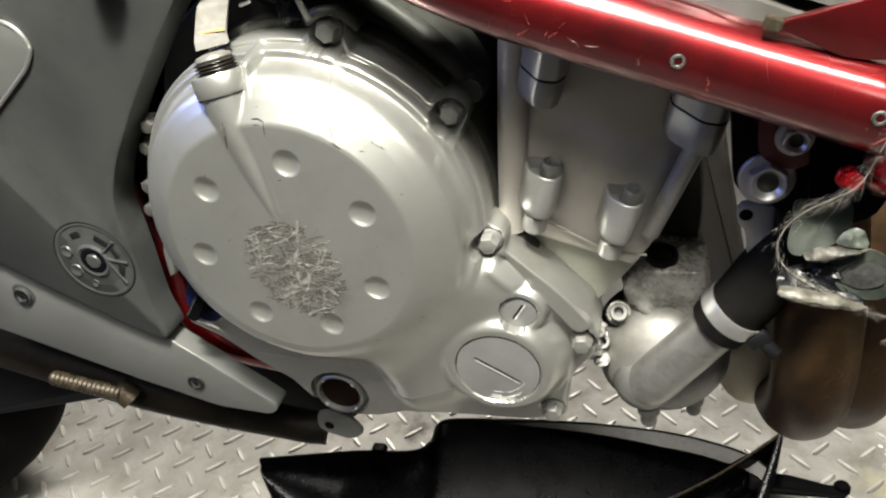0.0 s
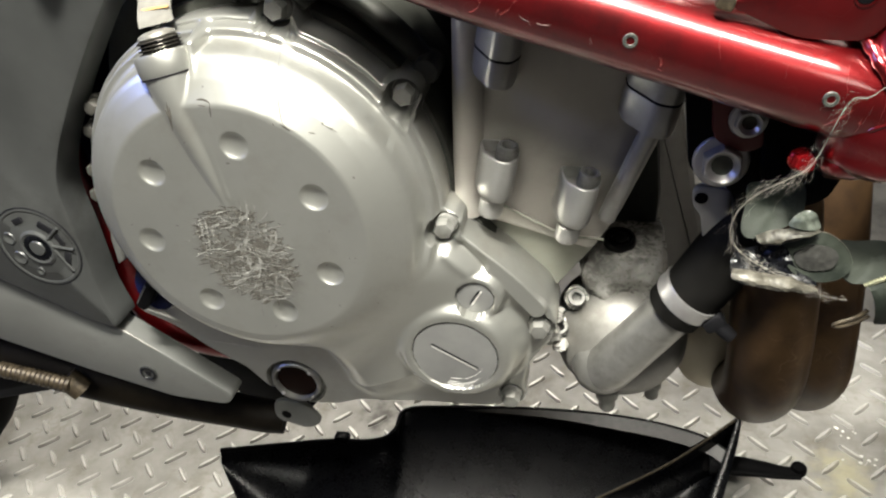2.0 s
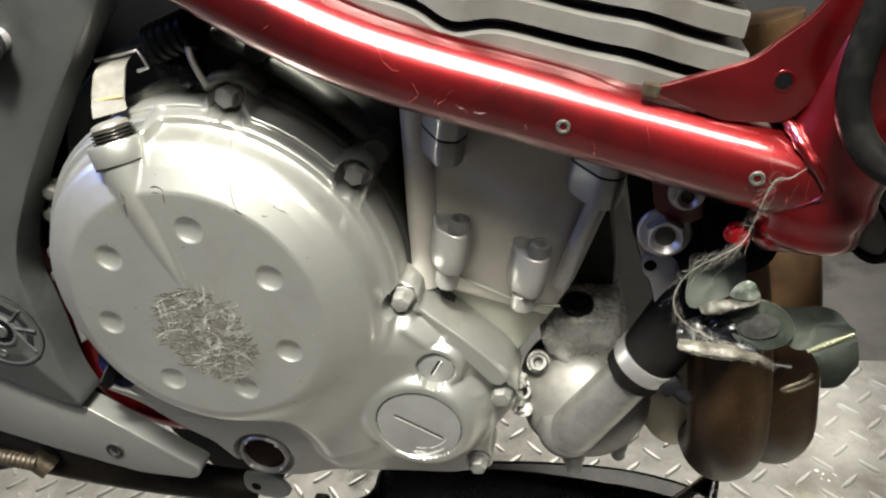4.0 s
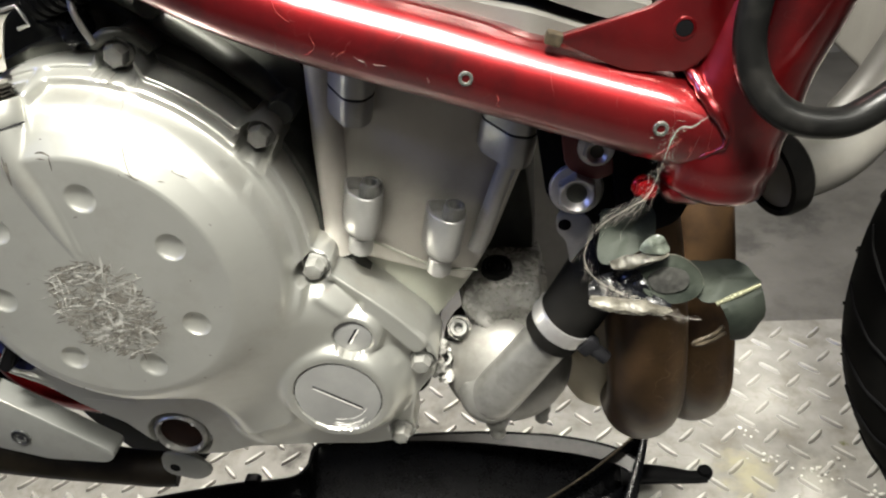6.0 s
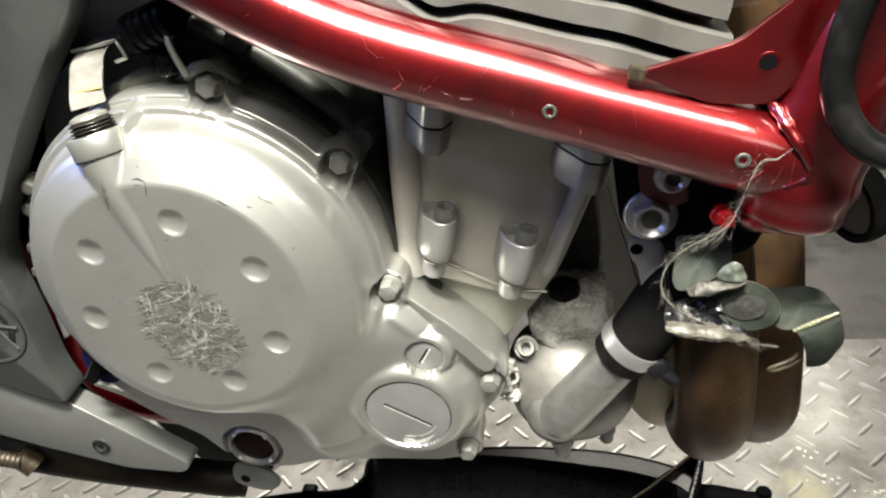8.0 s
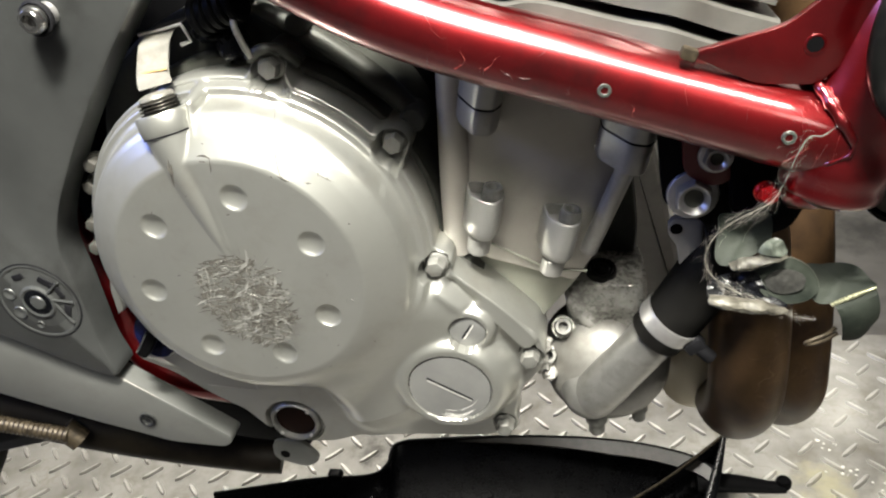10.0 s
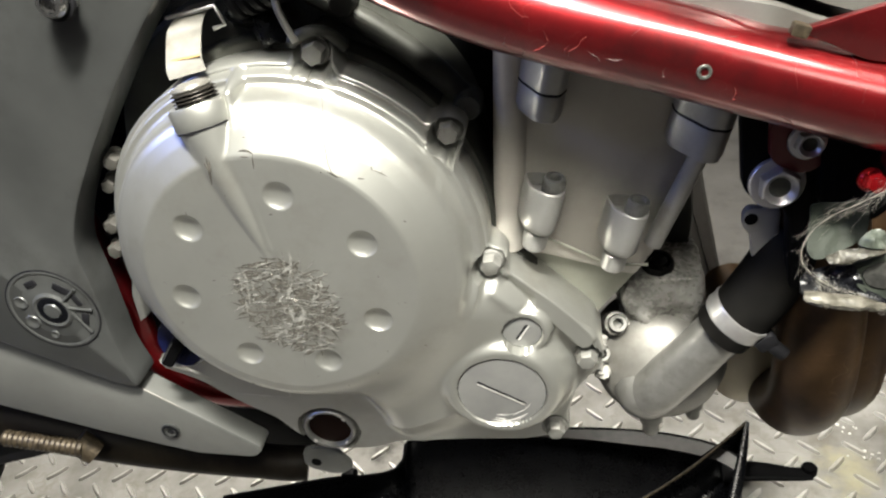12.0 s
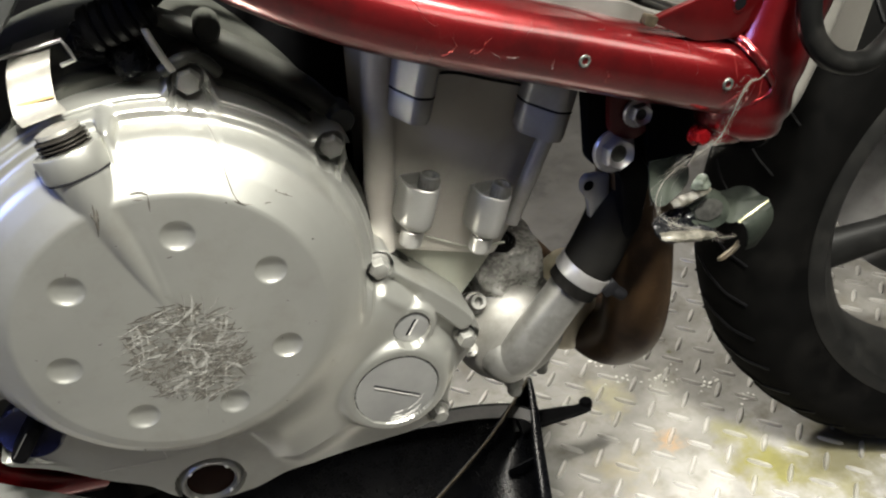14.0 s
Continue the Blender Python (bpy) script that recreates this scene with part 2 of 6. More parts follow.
CONCRETE = surf("stained_concrete", (0.115, 0.109, 0.098), (0.175, 0.167, 0.151), (0.7, 0.9), 0.0, 3.5, 0.2, 200, (0.055, 0.050, 0.044), 0.6, 5, spots=((0.98, 1.95, -0.7, 0.16, (0.04, 0.038, 0.035), 0.8), (0.80, 1.80, -0.7, 0.10, (0.045, 0.042, 0.039), 0.7), (0.45, 2.0, -0.7, 0.08, (0.04, 0.038, 0.034), 0.7)))
WALL = surf("workshop_wall_paint", (0.10, 0.097, 0.092), (0.14, 0.136, 0.128), (0.7, 0.9), 0.0, 2, 0.1, 80)
SCUFF_LIGHT = surf("bare_scratched_alloy", (0.52, 0.512, 0.485), (0.64, 0.63, 0.60), (0.3, 0.45), 0.6, 200, 0.0)
SCRAPE_PALE = surf("dull_scratched_alloy", (0.20, 0.196, 0.18), (0.36, 0.355, 0.33), (0.32, 0.48), 0.6, 300, 0.1, 1500)
SCUFF_DARK = surf("scuffed_brown_alloy", (0.036, 0.033, 0.028), (0.13, 0.122, 0.106), (0.42, 0.62), 0.5, 400, 0.3, 1500)


# ---- shape helpers ----
def part(name, bm, material, parent=None, label="", sharp=38, kind=""):
    bmesh.ops.recalc_face_normals(bm, faces=bm.faces)
    me = bpy.data.meshes.new(name)
    bm.to_mesh(me)
    bm.free()
    for mt in material if isinstance(material, (list, tuple)) else [material]:
        me.materials.append(mt)
    me.polygons.foreach_set("use_smooth", [True] * len(me.polygons))
    me.set_sharp_from_angle(angle=radians(sharp))
    ob = new(name, me)
    ob.parent = parent
    return tagged(ob, label, kind=kind)


def thing(name, label, category, group=""):
    return tagged(new(name), label, category, group)


def catmull(pts, n=10, closed=False):
    """A smooth line through the points."""
    p = [Vector(q) for q in pts]
    if closed:
        p = [p[-1]] + p + [p[0], p[1]]
    else:
        p = [2 * p[0] - p[1]] + p + [2 * p[-1] - p[-2]]
    out = []
    for a, b, c, d in zip(p, p[1:], p[2:], p[3:]):
        for i in range(n):
            t = i / n
            out.append(0.5 * (2 * b + (c - a) * t + (2 * a - 5 * b + 4 * c - d) * t * t + (3 * b - a - 3 * c + d) * t ** 3))
    return out if closed else out + [p[-2]]


def frame_of(axis):
    axis = Vector(axis).normalized()
    side = axis.cross(Vector((0, 0, 1)) if abs(axis.z) < 0.9 else Vector((0, 1, 0))).normalized()
    return axis, side, axis.cross(side)


def lathe(bm, profile, o, axis, seg=40, mat=0):
    """Turns (radius, height) pairs about an axis through o."""
    a, s, u = frame_of(axis)
    o = Vector(o)
    rings = []
    for r, h in profile:
        if r < 1e-6:
            rings.append([bm.verts.new(o + a * h)])
        else:
            rings.append([bm.verts.new(o + a * h + r * (math.cos(k) * s + math.sin(k) * u)) for k in (2 * math.pi * i / seg for i in range(seg))])
    for p, q in zip(rings, rings[1:]):
        for i in range(seg):
            j = (i + 1) % seg
            if len(p) == 1 and len(q) == 1:
                continue
            f = (p[0], q[j], q[i]) if len(p) == 1 else (p[i], p[j], q[0]) if len(q) == 1 else (p[i], p[j], q[j], q[i])
            bm.faces.new(f).material_index = mat
    return bm


def sweep(bm, pts, radius, seg=20, caps=True, flat=1.0, mat=0):
    """A tube along points; radius is a number or one for each point."""
    pts = [Vector(p) for p in pts]
    rad = radius if isinstance(radius, (list, tuple)) else [radius] * len(pts)
    if len(rad) != len(pts):
        rad = [float(v) for v in np.interp(np.linspace(0, 1, len(pts)), np.linspace(0, 1, len(rad)), rad)]
    d0 = (pts[1] - pts[0]).normalized()
    _, s, _ = frame_of(d0)
    rings = []
    for i, p in enumerate(pts):
        d = (pts[min(i + 1, len(pts) - 1)] - pts[max(i - 1, 0)]).normalized()
        s = (s - d * s.dot(d)).normalized()
        u = d.cross(s)
        rings.append([bm.verts.new(p + rad[i] * (math.cos(k) * s + flat * math.sin(k) * u)) for k in (2 * math.pi * j / seg for j in range(seg))])
    for p, q in zip(rings, rings[1:]):
        for i in range(seg):
            j = (i + 1) % seg
            bm.faces.new((p[i], p[j], q[j], q[i])).material_index = mat
    if caps:
        bm.faces.new(rings[0]).material_index = mat
        bm.faces.new(rings[-1][::-1]).material_index = mat
    return bm


def rounded(pts, r, n=5):
    """A closed outline with its corners rounded by about r."""
    p = [Vector((*q, 0)) if len(q) == 2 else Vector(q) for q in pts]
    out = []
    for i, c in enumerate(p):
        a, b = p[i - 1], p[(i + 1) % len(p)]
        ra, rb = min(r, (a - c).length * 0.45), min(r, (b - c).length * 0.45)
        s, e = c + (a - c).normalized() * ra, c + (b - c).normalized() * rb
        for k in range(n + 1):
            t = k / n
            out.append((1 - t) ** 2 * s + 2 * t * (1 - t) * c + t * t * e)
    return [(q.x, q.y) for q in out]


def slab(bm, outline, y0, y1, edge=0.001, m=None, mat=0):
    """A plate with that (x, z) outline from y0, its near face, to y1, with a softened near rim."""
    n = len(outline)
    cx, cz = sum(p[0] for p in outline) / n, sum(p[1] for p in outline) / n
    area = sum(outline[i - 1][0] * outline[i][1] - outline[i][0] * outline[i - 1][1] for i in range(n))
    sign = 1 if area > 0 else -1

    def inset(e):
        res = []
        for i in range(n):
            a, b, c = outline[i - 1], outline[i], outline[(i + 1) % n]
            t = Vector((c[0] - a[0], c[1] - a[1]))
            t = t.normalized() if t.length > 1e-9 else Vector((1, 0))
            res.append((b[0] - t.y * e * sign, b[1] + t.x * e * sign))
        return res
    rings = []
    for e, y in ((edge, y0), (edge * 0.3, y0 + edge * 0.3), (0, y0 + edge), (0, y1)):
        rings.append([bm.verts.new((m @ Vector((x, y, z))) if m else (x, y, z)) for x, z in inset(e)])
    for p, q in zip(rings, rings[1:]):
        for i in range(n):
            j = (i + 1) % n
            bm.faces.new((p[i], p[j], q[j], q[i])).material_index = mat
    bm.faces.new(rings[0]).material_index = mat
    bm.faces.new(rings[-1][::-1]).material_index = mat
    return bm


def box(bm, size, m, edge=0.001, mat=0):
    a, b, c = (v / 2 for v in size)
    return slab(bm, rounded([(-a, -c), (a, -c), (a, c), (-a, c)], min(edge * 2, a, c), 3), -b, b, edge, m, mat)


def hex_head(bm, o, axis, r, h, flange=0.0, socket=0.0, spin=0.3, hollow=False):
    """A bolt head: a flange, six flats with a domed top, or a round head with a recess."""
    a, s, u = frame_of(axis)
    o = Vector(o)
    base = 0.0
    if flange:
        lathe(bm, [(0, 0), (flange, 0), (flange, h * 0.12), (flange * 0.93, h * 0.25), (r * 0.9, h * 0.33), (0, h * 0.33)], o, a, 32)
        base = h * 0.25
    if socket:
        hexa = 6
        lathe(bm, [(r * 0.95, base), (r, base + h * 0.1), (r, h * 0.85), (r * 0.9, h), (socket * 1.12, h)], o, a, 36)
        lathe(bm, [(socket * 1.12, h), (socket, h * 0.95), (socket * 0.97, h * 0.35), (0, h * 0.3)], o, a, 36)
    else:
        rings = []
        for f, hh in ((1, base), (1, h * 0.84), (0.90, h * 0.98), (0.80, h * 0.98), (0.72, h * 0.40), (0.3, h * 0.30)) if hollow else ((1, base), (1, h * 0.86), (0.86, h), (0.5, h * 1.03)):
            rings.append([bm.verts.new(o + a * hh + f * r * (math.cos(k) * s + math.sin(k) * u)) for k in (spin + math.pi / 3 * i for i in range(6))])
        for p, q in zip(rings, rings[1:]):
            for i in range(6):
                bm.faces.new((p[i], p[(i + 1) % 6], q[(i + 1) % 6], q[i]))
        bm.faces.new(rings[-1])
        if hollow:
            lathe(bm, [(r * 0.82, h * 0.97), (r * 0.79, h * 1.03), (r * 0.72, h * 1.0), (r * 0.55, h * 0.72), (r * 0.25, h * 0.52), (0, h * 0.50)], o, a, 36)
    return bm


def lump(bm, at, size, seed, amp=0.12, sub=3):
    """A rough rounded lump, pushed in and out by noise."""
    made = bmesh.ops.create_icosphere(bm, subdivisions=sub, radius=1.0)
    for v in made["verts"]:
        q = v.co.copy()
        k = 1 + amp * noise.noise(q * 1.8 + Vector((seed, 0, 0))) + amp * 0.5 * noise.noise(q * 5 + Vector((0, seed, 0)))
        v.co = Vector(at) + Vector((q.x * size[0], q.y * size[1], q.z * size[2])) * k
    return bm


OUT = (0, -1, 0)
bike = thing("motorcycle", "red-framed motorcycle with a silver engine, fairing removed, standing on tread plate", "motorcycle")

# ---- clutch cover: a domed cast shell with a crank boss ----
CC = np.array((0.004, 0.481))
CRANK, SMALL = np.array((0.0955, 0.3915)), np.array((0.1088, 0.4268))
COVER_BOLTS = [(0.033, 0.575), (0.085, 0.534), (0.097, 0.467), (0.140, 0.404), (0.121, 0.349)]
WELLS = (-0.0385, -0.0385, -0.0325, -0.0350, -0.0385)
HUB = np.array((0.020, 0.452))


def cover_outline():
    pts = [(CC[0] + 0.0935 * math.cos(a), CC[1] + 0.0935 * math.sin(a)) for a in np.radians(np.arange(-5, 186, 7))]
    pts += [(-0.097, 0.455), (-0.100, 0.425), (-0.098, 0.404), (-0.086, 0.394), (-0.060, 0.370), (-0.043, 0.357), (-0.033, 0.342), (-0.014, 0.328), (0.010, 0.329),
            (0.028, 0.335), (0.070, 0.337), (0.104, 0.337), (0.121, 0.341), (0.128, 0.356), (0.133, 0.376), (0.145, 0.392), (0.149, 0.407), (0.145, 0.421), (0.124, 0.444), (0.104, 0.463)]
    return pts


def radius_about_hub(pts, angles):
    p = np.array(pts) - HUB
    q = np.roll(p, -1, 0)
    out = np.zeros(len(angles))
    for i, a in enumerate(angles):
        d = np.array((math.cos(a), math.sin(a)))
        e = q - p
        den = d[0] * e[:, 1] - d[1] * e[:, 0]
        den[np.abs(den) < 1e-12] = 1e-12
        t = (p[:, 0] * e[:, 1] - p[:, 1] * e[:, 0]) / den
        s = (p[:, 0] * d[1] - p[:, 1] * d[0]) / den
        ok = (t > 0) & (s >= -1e-6) & (s <= 1 + 1e-6)
        out[i] = t[ok].max()
    return out


def ease(x, a, b):
    t = np.clip((x - a) / (b - a), 0, 1)
    return t * t * (3 - 2 * t)


def seg_dist(x, z, a, b):
    ab = np.subtract(b, a)
    t = np.clip(((x - a[0]) * ab[0] + (z - a[1]) * ab[1]) / (ab @ ab), 0, 1)
    return np.hypot(x - a[0] - t * ab[0], z - a[1] - t * ab[1]), t


DIMPLE_ANGLES = (76, 25, -27, -74, -123, -175, 136)
DIMPLES = [(0.003 + 0.0478 * math.cos(radians(a)), 0.4796 + 0.0478 * math.sin(radians(a))) for a in DIMPLE_ANGLES]


def soft_max(hs, k=0.0009):
    hs = np.stack(hs)
    top = hs.max(0)
    return top + k * np.log(np.exp((hs - top) / k).sum(0))


def cover_height(x, z, s):
    """How far the cover stands out towards the viewer; s is the way in from its rim."""
    r = np.hypot(x - CC[0], z - CC[1])
    dome = np.interp(r, [0, 0.0635, 0.0650, 0.0665, 0.0740, 0.0800, 0.0822, 0.0836, 0.0848, 0.0862, 0.0872, 0.0895, 0.0903, 0.0912, 0.1], [0, 0, -0.0004, -0.0013, -0.0058, -0.0100, -0.0122, -0.0152, -0.0212, -0.0240, -0.0244, -0.0246, -0.0256, -0.0330, -0.06])
    theta = np.degrees(np.arctan2(z - CC[1], x - CC[0]))
    runout = -0.0315 * (1 - np.exp(-(np.clip(r - 0.0625, 0, 1) / 0.036) ** 1.5)) - 0.4 * np.clip(r - 0.130, 0, 1)
    slope = np.interp(r, [0, 0.0640, 0.0690, 0.0750, 0.0800, 0.0840, 0.0870, 0.0900, 0.1200], [0, 0, -0.0012, -0.0052, -0.0110, -0.0190, -0.0280, -0.0370, -0.0600])
    w = 1 - ease(np.abs(theta + 50), 24, 48)
    dome = np.where(w > 0, (1 - w) * np.maximum(dome, -0.036) + w * runout, dome)
    w = (1 - ease(np.abs(theta + 112), 34, 62)) * (1 - w)
    dome = np.where(w > 0, (1 - w) * np.maximum(dome, -0.038) + w * slope, dome)
    base = -0.0355 - 0.06 * np.clip(0.376 - z, 0, 1)
    lip = np.where(r > 0.085, 0.0045, 0.0035) * (1 - ease(s, 0.0040, 0.0065)) * ease(z, 0.385, 0.410)
    flat = base + lip
    rc = np.hypot(x - CRANK[0], z - CRANK[1])
    crank = -0.0190 - 0.030 * ease(rc, 0.0258, 0.050)
    ds, t = seg_dist(x, z, (0.02, 0.455), (0.0955, 0.3915))
    bridge = -0.0245 - 0.0020 * ease(t, 0.25, 0.80) - 0.034 * ease(ds, 0.018, 0.066)
    rs = np.hypot(x - SMALL[0], z - SMALL[1])
    small = -0.0245 - 0.022 * ease(rs, 0.0118, 0.0230)
    dr, t = seg_dist(x, z, (0.104, 0.4655), (0.139, 0.4175))
    rail = -0.0287 - 0.02 * ease(dr, 0.0046, 0.0090)
    dw, t = seg_dist(x, z, (0.0975, 0.4530), (0.1065, 0.4420))
    dg, t = seg_dist(x, z, (0.1040, 0.4560), (0.1135, 0.4440))
    rg = np.hypot(x + 0.013, z - 0.3465)
    dn, t = seg_dist(x, z, (0.0030, 0.4900), (-0.0147, 0.5655))
    rn = np.where(t < 0.9, 0.0012 + 0.0120 * t, 0)
    neck_front = 0.0010 - 0.0110 * t * (1 - t)
    neck = np.where(dn < rn, -(neck_front + rn) + np.sqrt(np.clip(rn ** 2 - dn ** 2, 0, 1)), -0.06)
    de, t = seg_dist(x, z, (0.0035, 0.5000), (-0.0002, 0.5680))
    web = np.where(de < 0.008, -0.0010 - 0.0105 * t ** 2 - 0.030 * ease(de, 0.0006, 0.0080), -0.06)
    body = soft_max([dome, bridge, crank], 0.0016)
    h = soft_max([flat, body, small, rail, web], 0.0009)
    h = soft_max([h, neck], 0.0004)
    h = h + 0.0022 * np.exp(-(dw / 0.0032) ** 2) - 0.0026 * np.exp(-(dg / 0.0026) ** 2)
    for (bx, bz), well in zip(COVER_BOLTS, WELLS):
        rb = np.hypot(x - bx, z - bz)
        h = np.where(rb < 0.0092, np.minimum(h, well + 0.02 * ease(rb, 0.0072, 0.0092)), h)
    for dx, dz in DIMPLES:
        rd = np.hypot(x - dx, z - dz)
        h = h - 0.0023 * np.clip(1 - (rd / 0.0067) ** 2, 0, 1) ** 0.70
    h = np.where(np.hypot(x - CRANK[0], z - CRANK[1]) < 0.0234, -0.0206, h)
    h = np.where(rs < 0.0100, -0.0275, h)
    h = np.where(rg < 0.0187, -0.0412, h)
    h = np.where(rg < 0.0150, -0.0470, h)
    rw = np.hypot(x + 0.0865, z - 0.4230)
    h = np.where((r > 0.0878) & (rw < 0.0192), np.minimum(h, -0.0550 + 0.03 * ease(rw, 0.0174, 0.0192)), h)
    return h


def clutch_cover():
    na, nr = 840, 170
    ang = np.linspace(0, 2 * np.pi, na, endpoint=False)
    rho = radius_about_hub(cover_outline(), ang)
    for bx, bz in COVER_BOLTS:
        d = np.array((bx, bz)) - HUB
        off = np.angle(np.exp(1j * (ang - math.atan2(d[1], d[0]))))
        across, along = np.linalg.norm(d) * np.sin(off), np.linalg.norm(d) * np.cos(off)
        lug = along + np.sqrt(np.clip(0.0084 ** 2 - across ** 2, 0, 1))
        rho = np.where((np.abs(across) < 0.0084) & (np.abs(off) < 1), np.maximum(rho, lug), rho)
    k = np.ones(7) / 7
    rho = np.convolve(np.r_[rho[-3:], rho, rho[:3]], k, "valid")
    u = np.linspace(0, 1, nr) ** 0.9
    R = rho[:, None] * u[None]
    X, Z = HUB[0] + R * np.cos(ang)[:, None], HUB[1] + R * np.sin(ang)[:, None]
    S = rho[:, None] - R
    Y = -cover_height(X, Z, S)
    edge = np.where(S < 0.0012, 0.0010 * (1 - S / 0.0012) ** 2, 0)
    Y = Y + edge
    verts = np.stack([X, Y, Z], -1).reshape(-1, 3)
    wall = np.stack([X[:, -1], np.full(na, 0.060), Z[:, -1]], -1)
    verts = np.concatenate([verts, wall])
    i, j = np.meshgrid(np.arange(na), np.arange(nr - 1), indexing="ij")
    n = (i + 1) % na
    faces = np.stack([i * nr + j, i * nr + j + 1, n * nr + j + 1, n * nr + j], -1).reshape(-1, 4)
    a = np.arange(na)
    b = (a + 1) % na
    faces = np.concatenate([faces, np.stack([a * nr + nr - 1, na * nr + a, na * nr + b, b * nr + nr - 1], -1)])
    me = bpy.data.meshes.new("clutch_cover")
    me.from_pydata(verts.tolist(), [], faces.tolist())
    me.materials.append(SILVER)
    me.polygons.foreach_set("use_smooth", [True] * len(me.polygons))
    me.set_sharp_from_angle(angle=radians(50))
    ob = new("clutch_cover", me)
    ob.parent = bike
    return tagged(ob, "silver-painted cast clutch cover with seven dimples and a scraped patch")


cover = clutch_cover()


def slotted_cap(name, o, r, slot, turn, label):
    bm = bmesh.new()
    h = 0.0007
    lathe(bm, [(r * 0.96, -0.004), (r, -0.003), (r, h * 0.35), (r * 0.99, h * 0.9), (r * 0.97, h), (0, h)], o, OUT, 64)
    cap = part(name, bm, CAP, cover, label)
    bm = bmesh.new()
    m = Matrix.Translation(Vector(o) + Vector((0, -h - 0.00015, 0))) @ Matrix.Rotation(radians(turn), 4, "Y")
    box(bm, (slot, 0.0006, 0.0016), m, 0.0002)
    part("slot", bm, GASKET, cap, "dark slot with a pale lower edge")
    # paler strip along the lower side of the slot
    bm = bmesh.new()
    box(bm, (slot * 0.98, 0.0008, 0.0009), m @ Matrix.Translation((0.0002, 0, -0.0008)), 0.0002)
    part("slot_edge", bm, SCUFF_LIGHT, cap)
    if r > 0.02:
        bm = bmesh.new()
        gouge = random.Random(12)
        for k in range(13):
            a0, rr, ln = radians(gouge.uniform(-112, -62)), r * gouge.uniform(0.70, 0.97), gouge.uniform(0.2, 0.75)
            pts = [Vector(o) + Vector((rr * math.cos(a0 + ln * i / 5), -h - 0.00005, rr * math.sin(a0 + ln * i / 5) + 0.0002 * math.sin(3 * i + k))) for i in range(6)]
            sweep(bm, pts, [0.00004, 0.00012, 0.00016, 0.0001, 0.00016, 0.00004], 6)
        part("chewed_rim", bm, SCUFF_LIGHT, cap, "bright gouges at the lower rim", kind="stuff")
    bm = bmesh.new()
    lathe(bm, [(r * 0.99, 0.0001), (r * 1.012 + 0.0004, 0.0001), (r * 1.012 + 0.0004, -0.004)], o, OUT, 64)
    part("seal_ring", bm, GASKET, cap)
    return cap


slotted_cap("crank_cap", (0.0955, 0.0204, 0.3912), 0.0228, 0.0285, 33, "large round slotted crank cap, chewed at its lower rim")
slotted_cap("timing_cap", (0.1088, 0.0262, 0.4268), 0.0097, 0.0105, -57, "small round slotted timing cap")

SIGHT = Vector((-0.0130, 0.0412, 0.3465))
bm = bmesh.new()
lathe(bm, [(0.0128, -0.004), (0.0130, 0.003), (0.0136, 0.0046), (0.0148, 0.0050), (0.0158, 0.0040), (0.0164, 0.0010), (0.0182, 0.0002), (0.0190, -0.004)], SIGHT, OUT, 64)
ring = part("sight_glass", bm, ELBOW, cover, "round oil sight glass, dark brown inside")
bm = bmesh.new()
lathe(bm, [(0.0131, 0.0016), (0.0090, 0.0022), (0, 0.0024)], SIGHT, OUT, 48)
part("lens", bm, GLASS_DARK, ring)
for k in range(4):
    a = radians(40 + 90 * k)
    bm = bmesh.new()
    box(bm, (0.0016, 0.0012, 0.0022), Matrix.Translation(SIGHT + Vector((0.0138 * math.cos(a), -0.0046, 0.0138 * math.sin(a)))) @ Matrix.Rotation(-a, 4, "Y"), 0.0003)
    part("bezel_notch", bm, SCUFF_LIGHT, ring)

for i, (bx, bz) in enumerate(COVER_BOLTS):
    bm = bmesh.new()
    hex_head(bm, (bx, 0.0003 - WELLS[i], bz), OUT, 0.0052, 0.0085, 0.0064, 0, 0.2 + i)
    part("cover_bolt", bm, DULL_BOLT, cover)

# the neck with its threaded plug
NECK_TOP = Vector((-0.0147, 0.0140, 0.5655))
na = Vector((-0.18, 0.16, 0.97)).normalized()
bm = bmesh.new()
lathe(bm, [(0.0100, -0.010), (0.0128, -0.0096), (0.0132, -0.0085), (0.0132, -0.0012), (0.0127, 0), (0.0098, 0), (0.0092, -0.004), (0, -0.004)], NECK_TOP, na, 40)
part("collar", bm, SILVER, cover)
bm = bmesh.new()
lathe(bm, [(0.0115, -0.0106), (0.0130, -0.0104), (0.0130, -0.0098), (0.0115, -0.0096)], NECK_TOP, na, 40)
part("collar_seam", bm, GASKET, cover, "dark seam under the collar")
bm = bmesh.new()
prof = [(0.0, -0.004)]
for i in range(6):
    prof += [(0.0080, -0.0036 + i * 0.0015), (0.0098, -0.0030 + i * 0.0015), (0.0097, -0.0027 + i * 0.0015)]
prof += [(0.0078, 0.0058), (0, 0.0058)]
lathe(bm, prof, NECK_TOP, na, 36)
part("threaded_plug", bm, surf("oily_thread_steel", (0.020, 0.018, 0.016), (0.05, 0.046, 0.04), (0.14, 0.28), 0.7, 90, 0.1), cover, "dark oily thread of a plug standing in its neck", 20)
bm = bmesh.new()
lathe(bm, [(0.0, 0.0054), (0.0078, 0.0054), (0.0084, 0.0062), (0.0080, 0.0076), (0.0045, 0.0088), (0, 0.0090)], NECK_TOP, na, 32)
part("plug_head", bm, STRAP, cover, "pale rounded head of the plug under the strap")

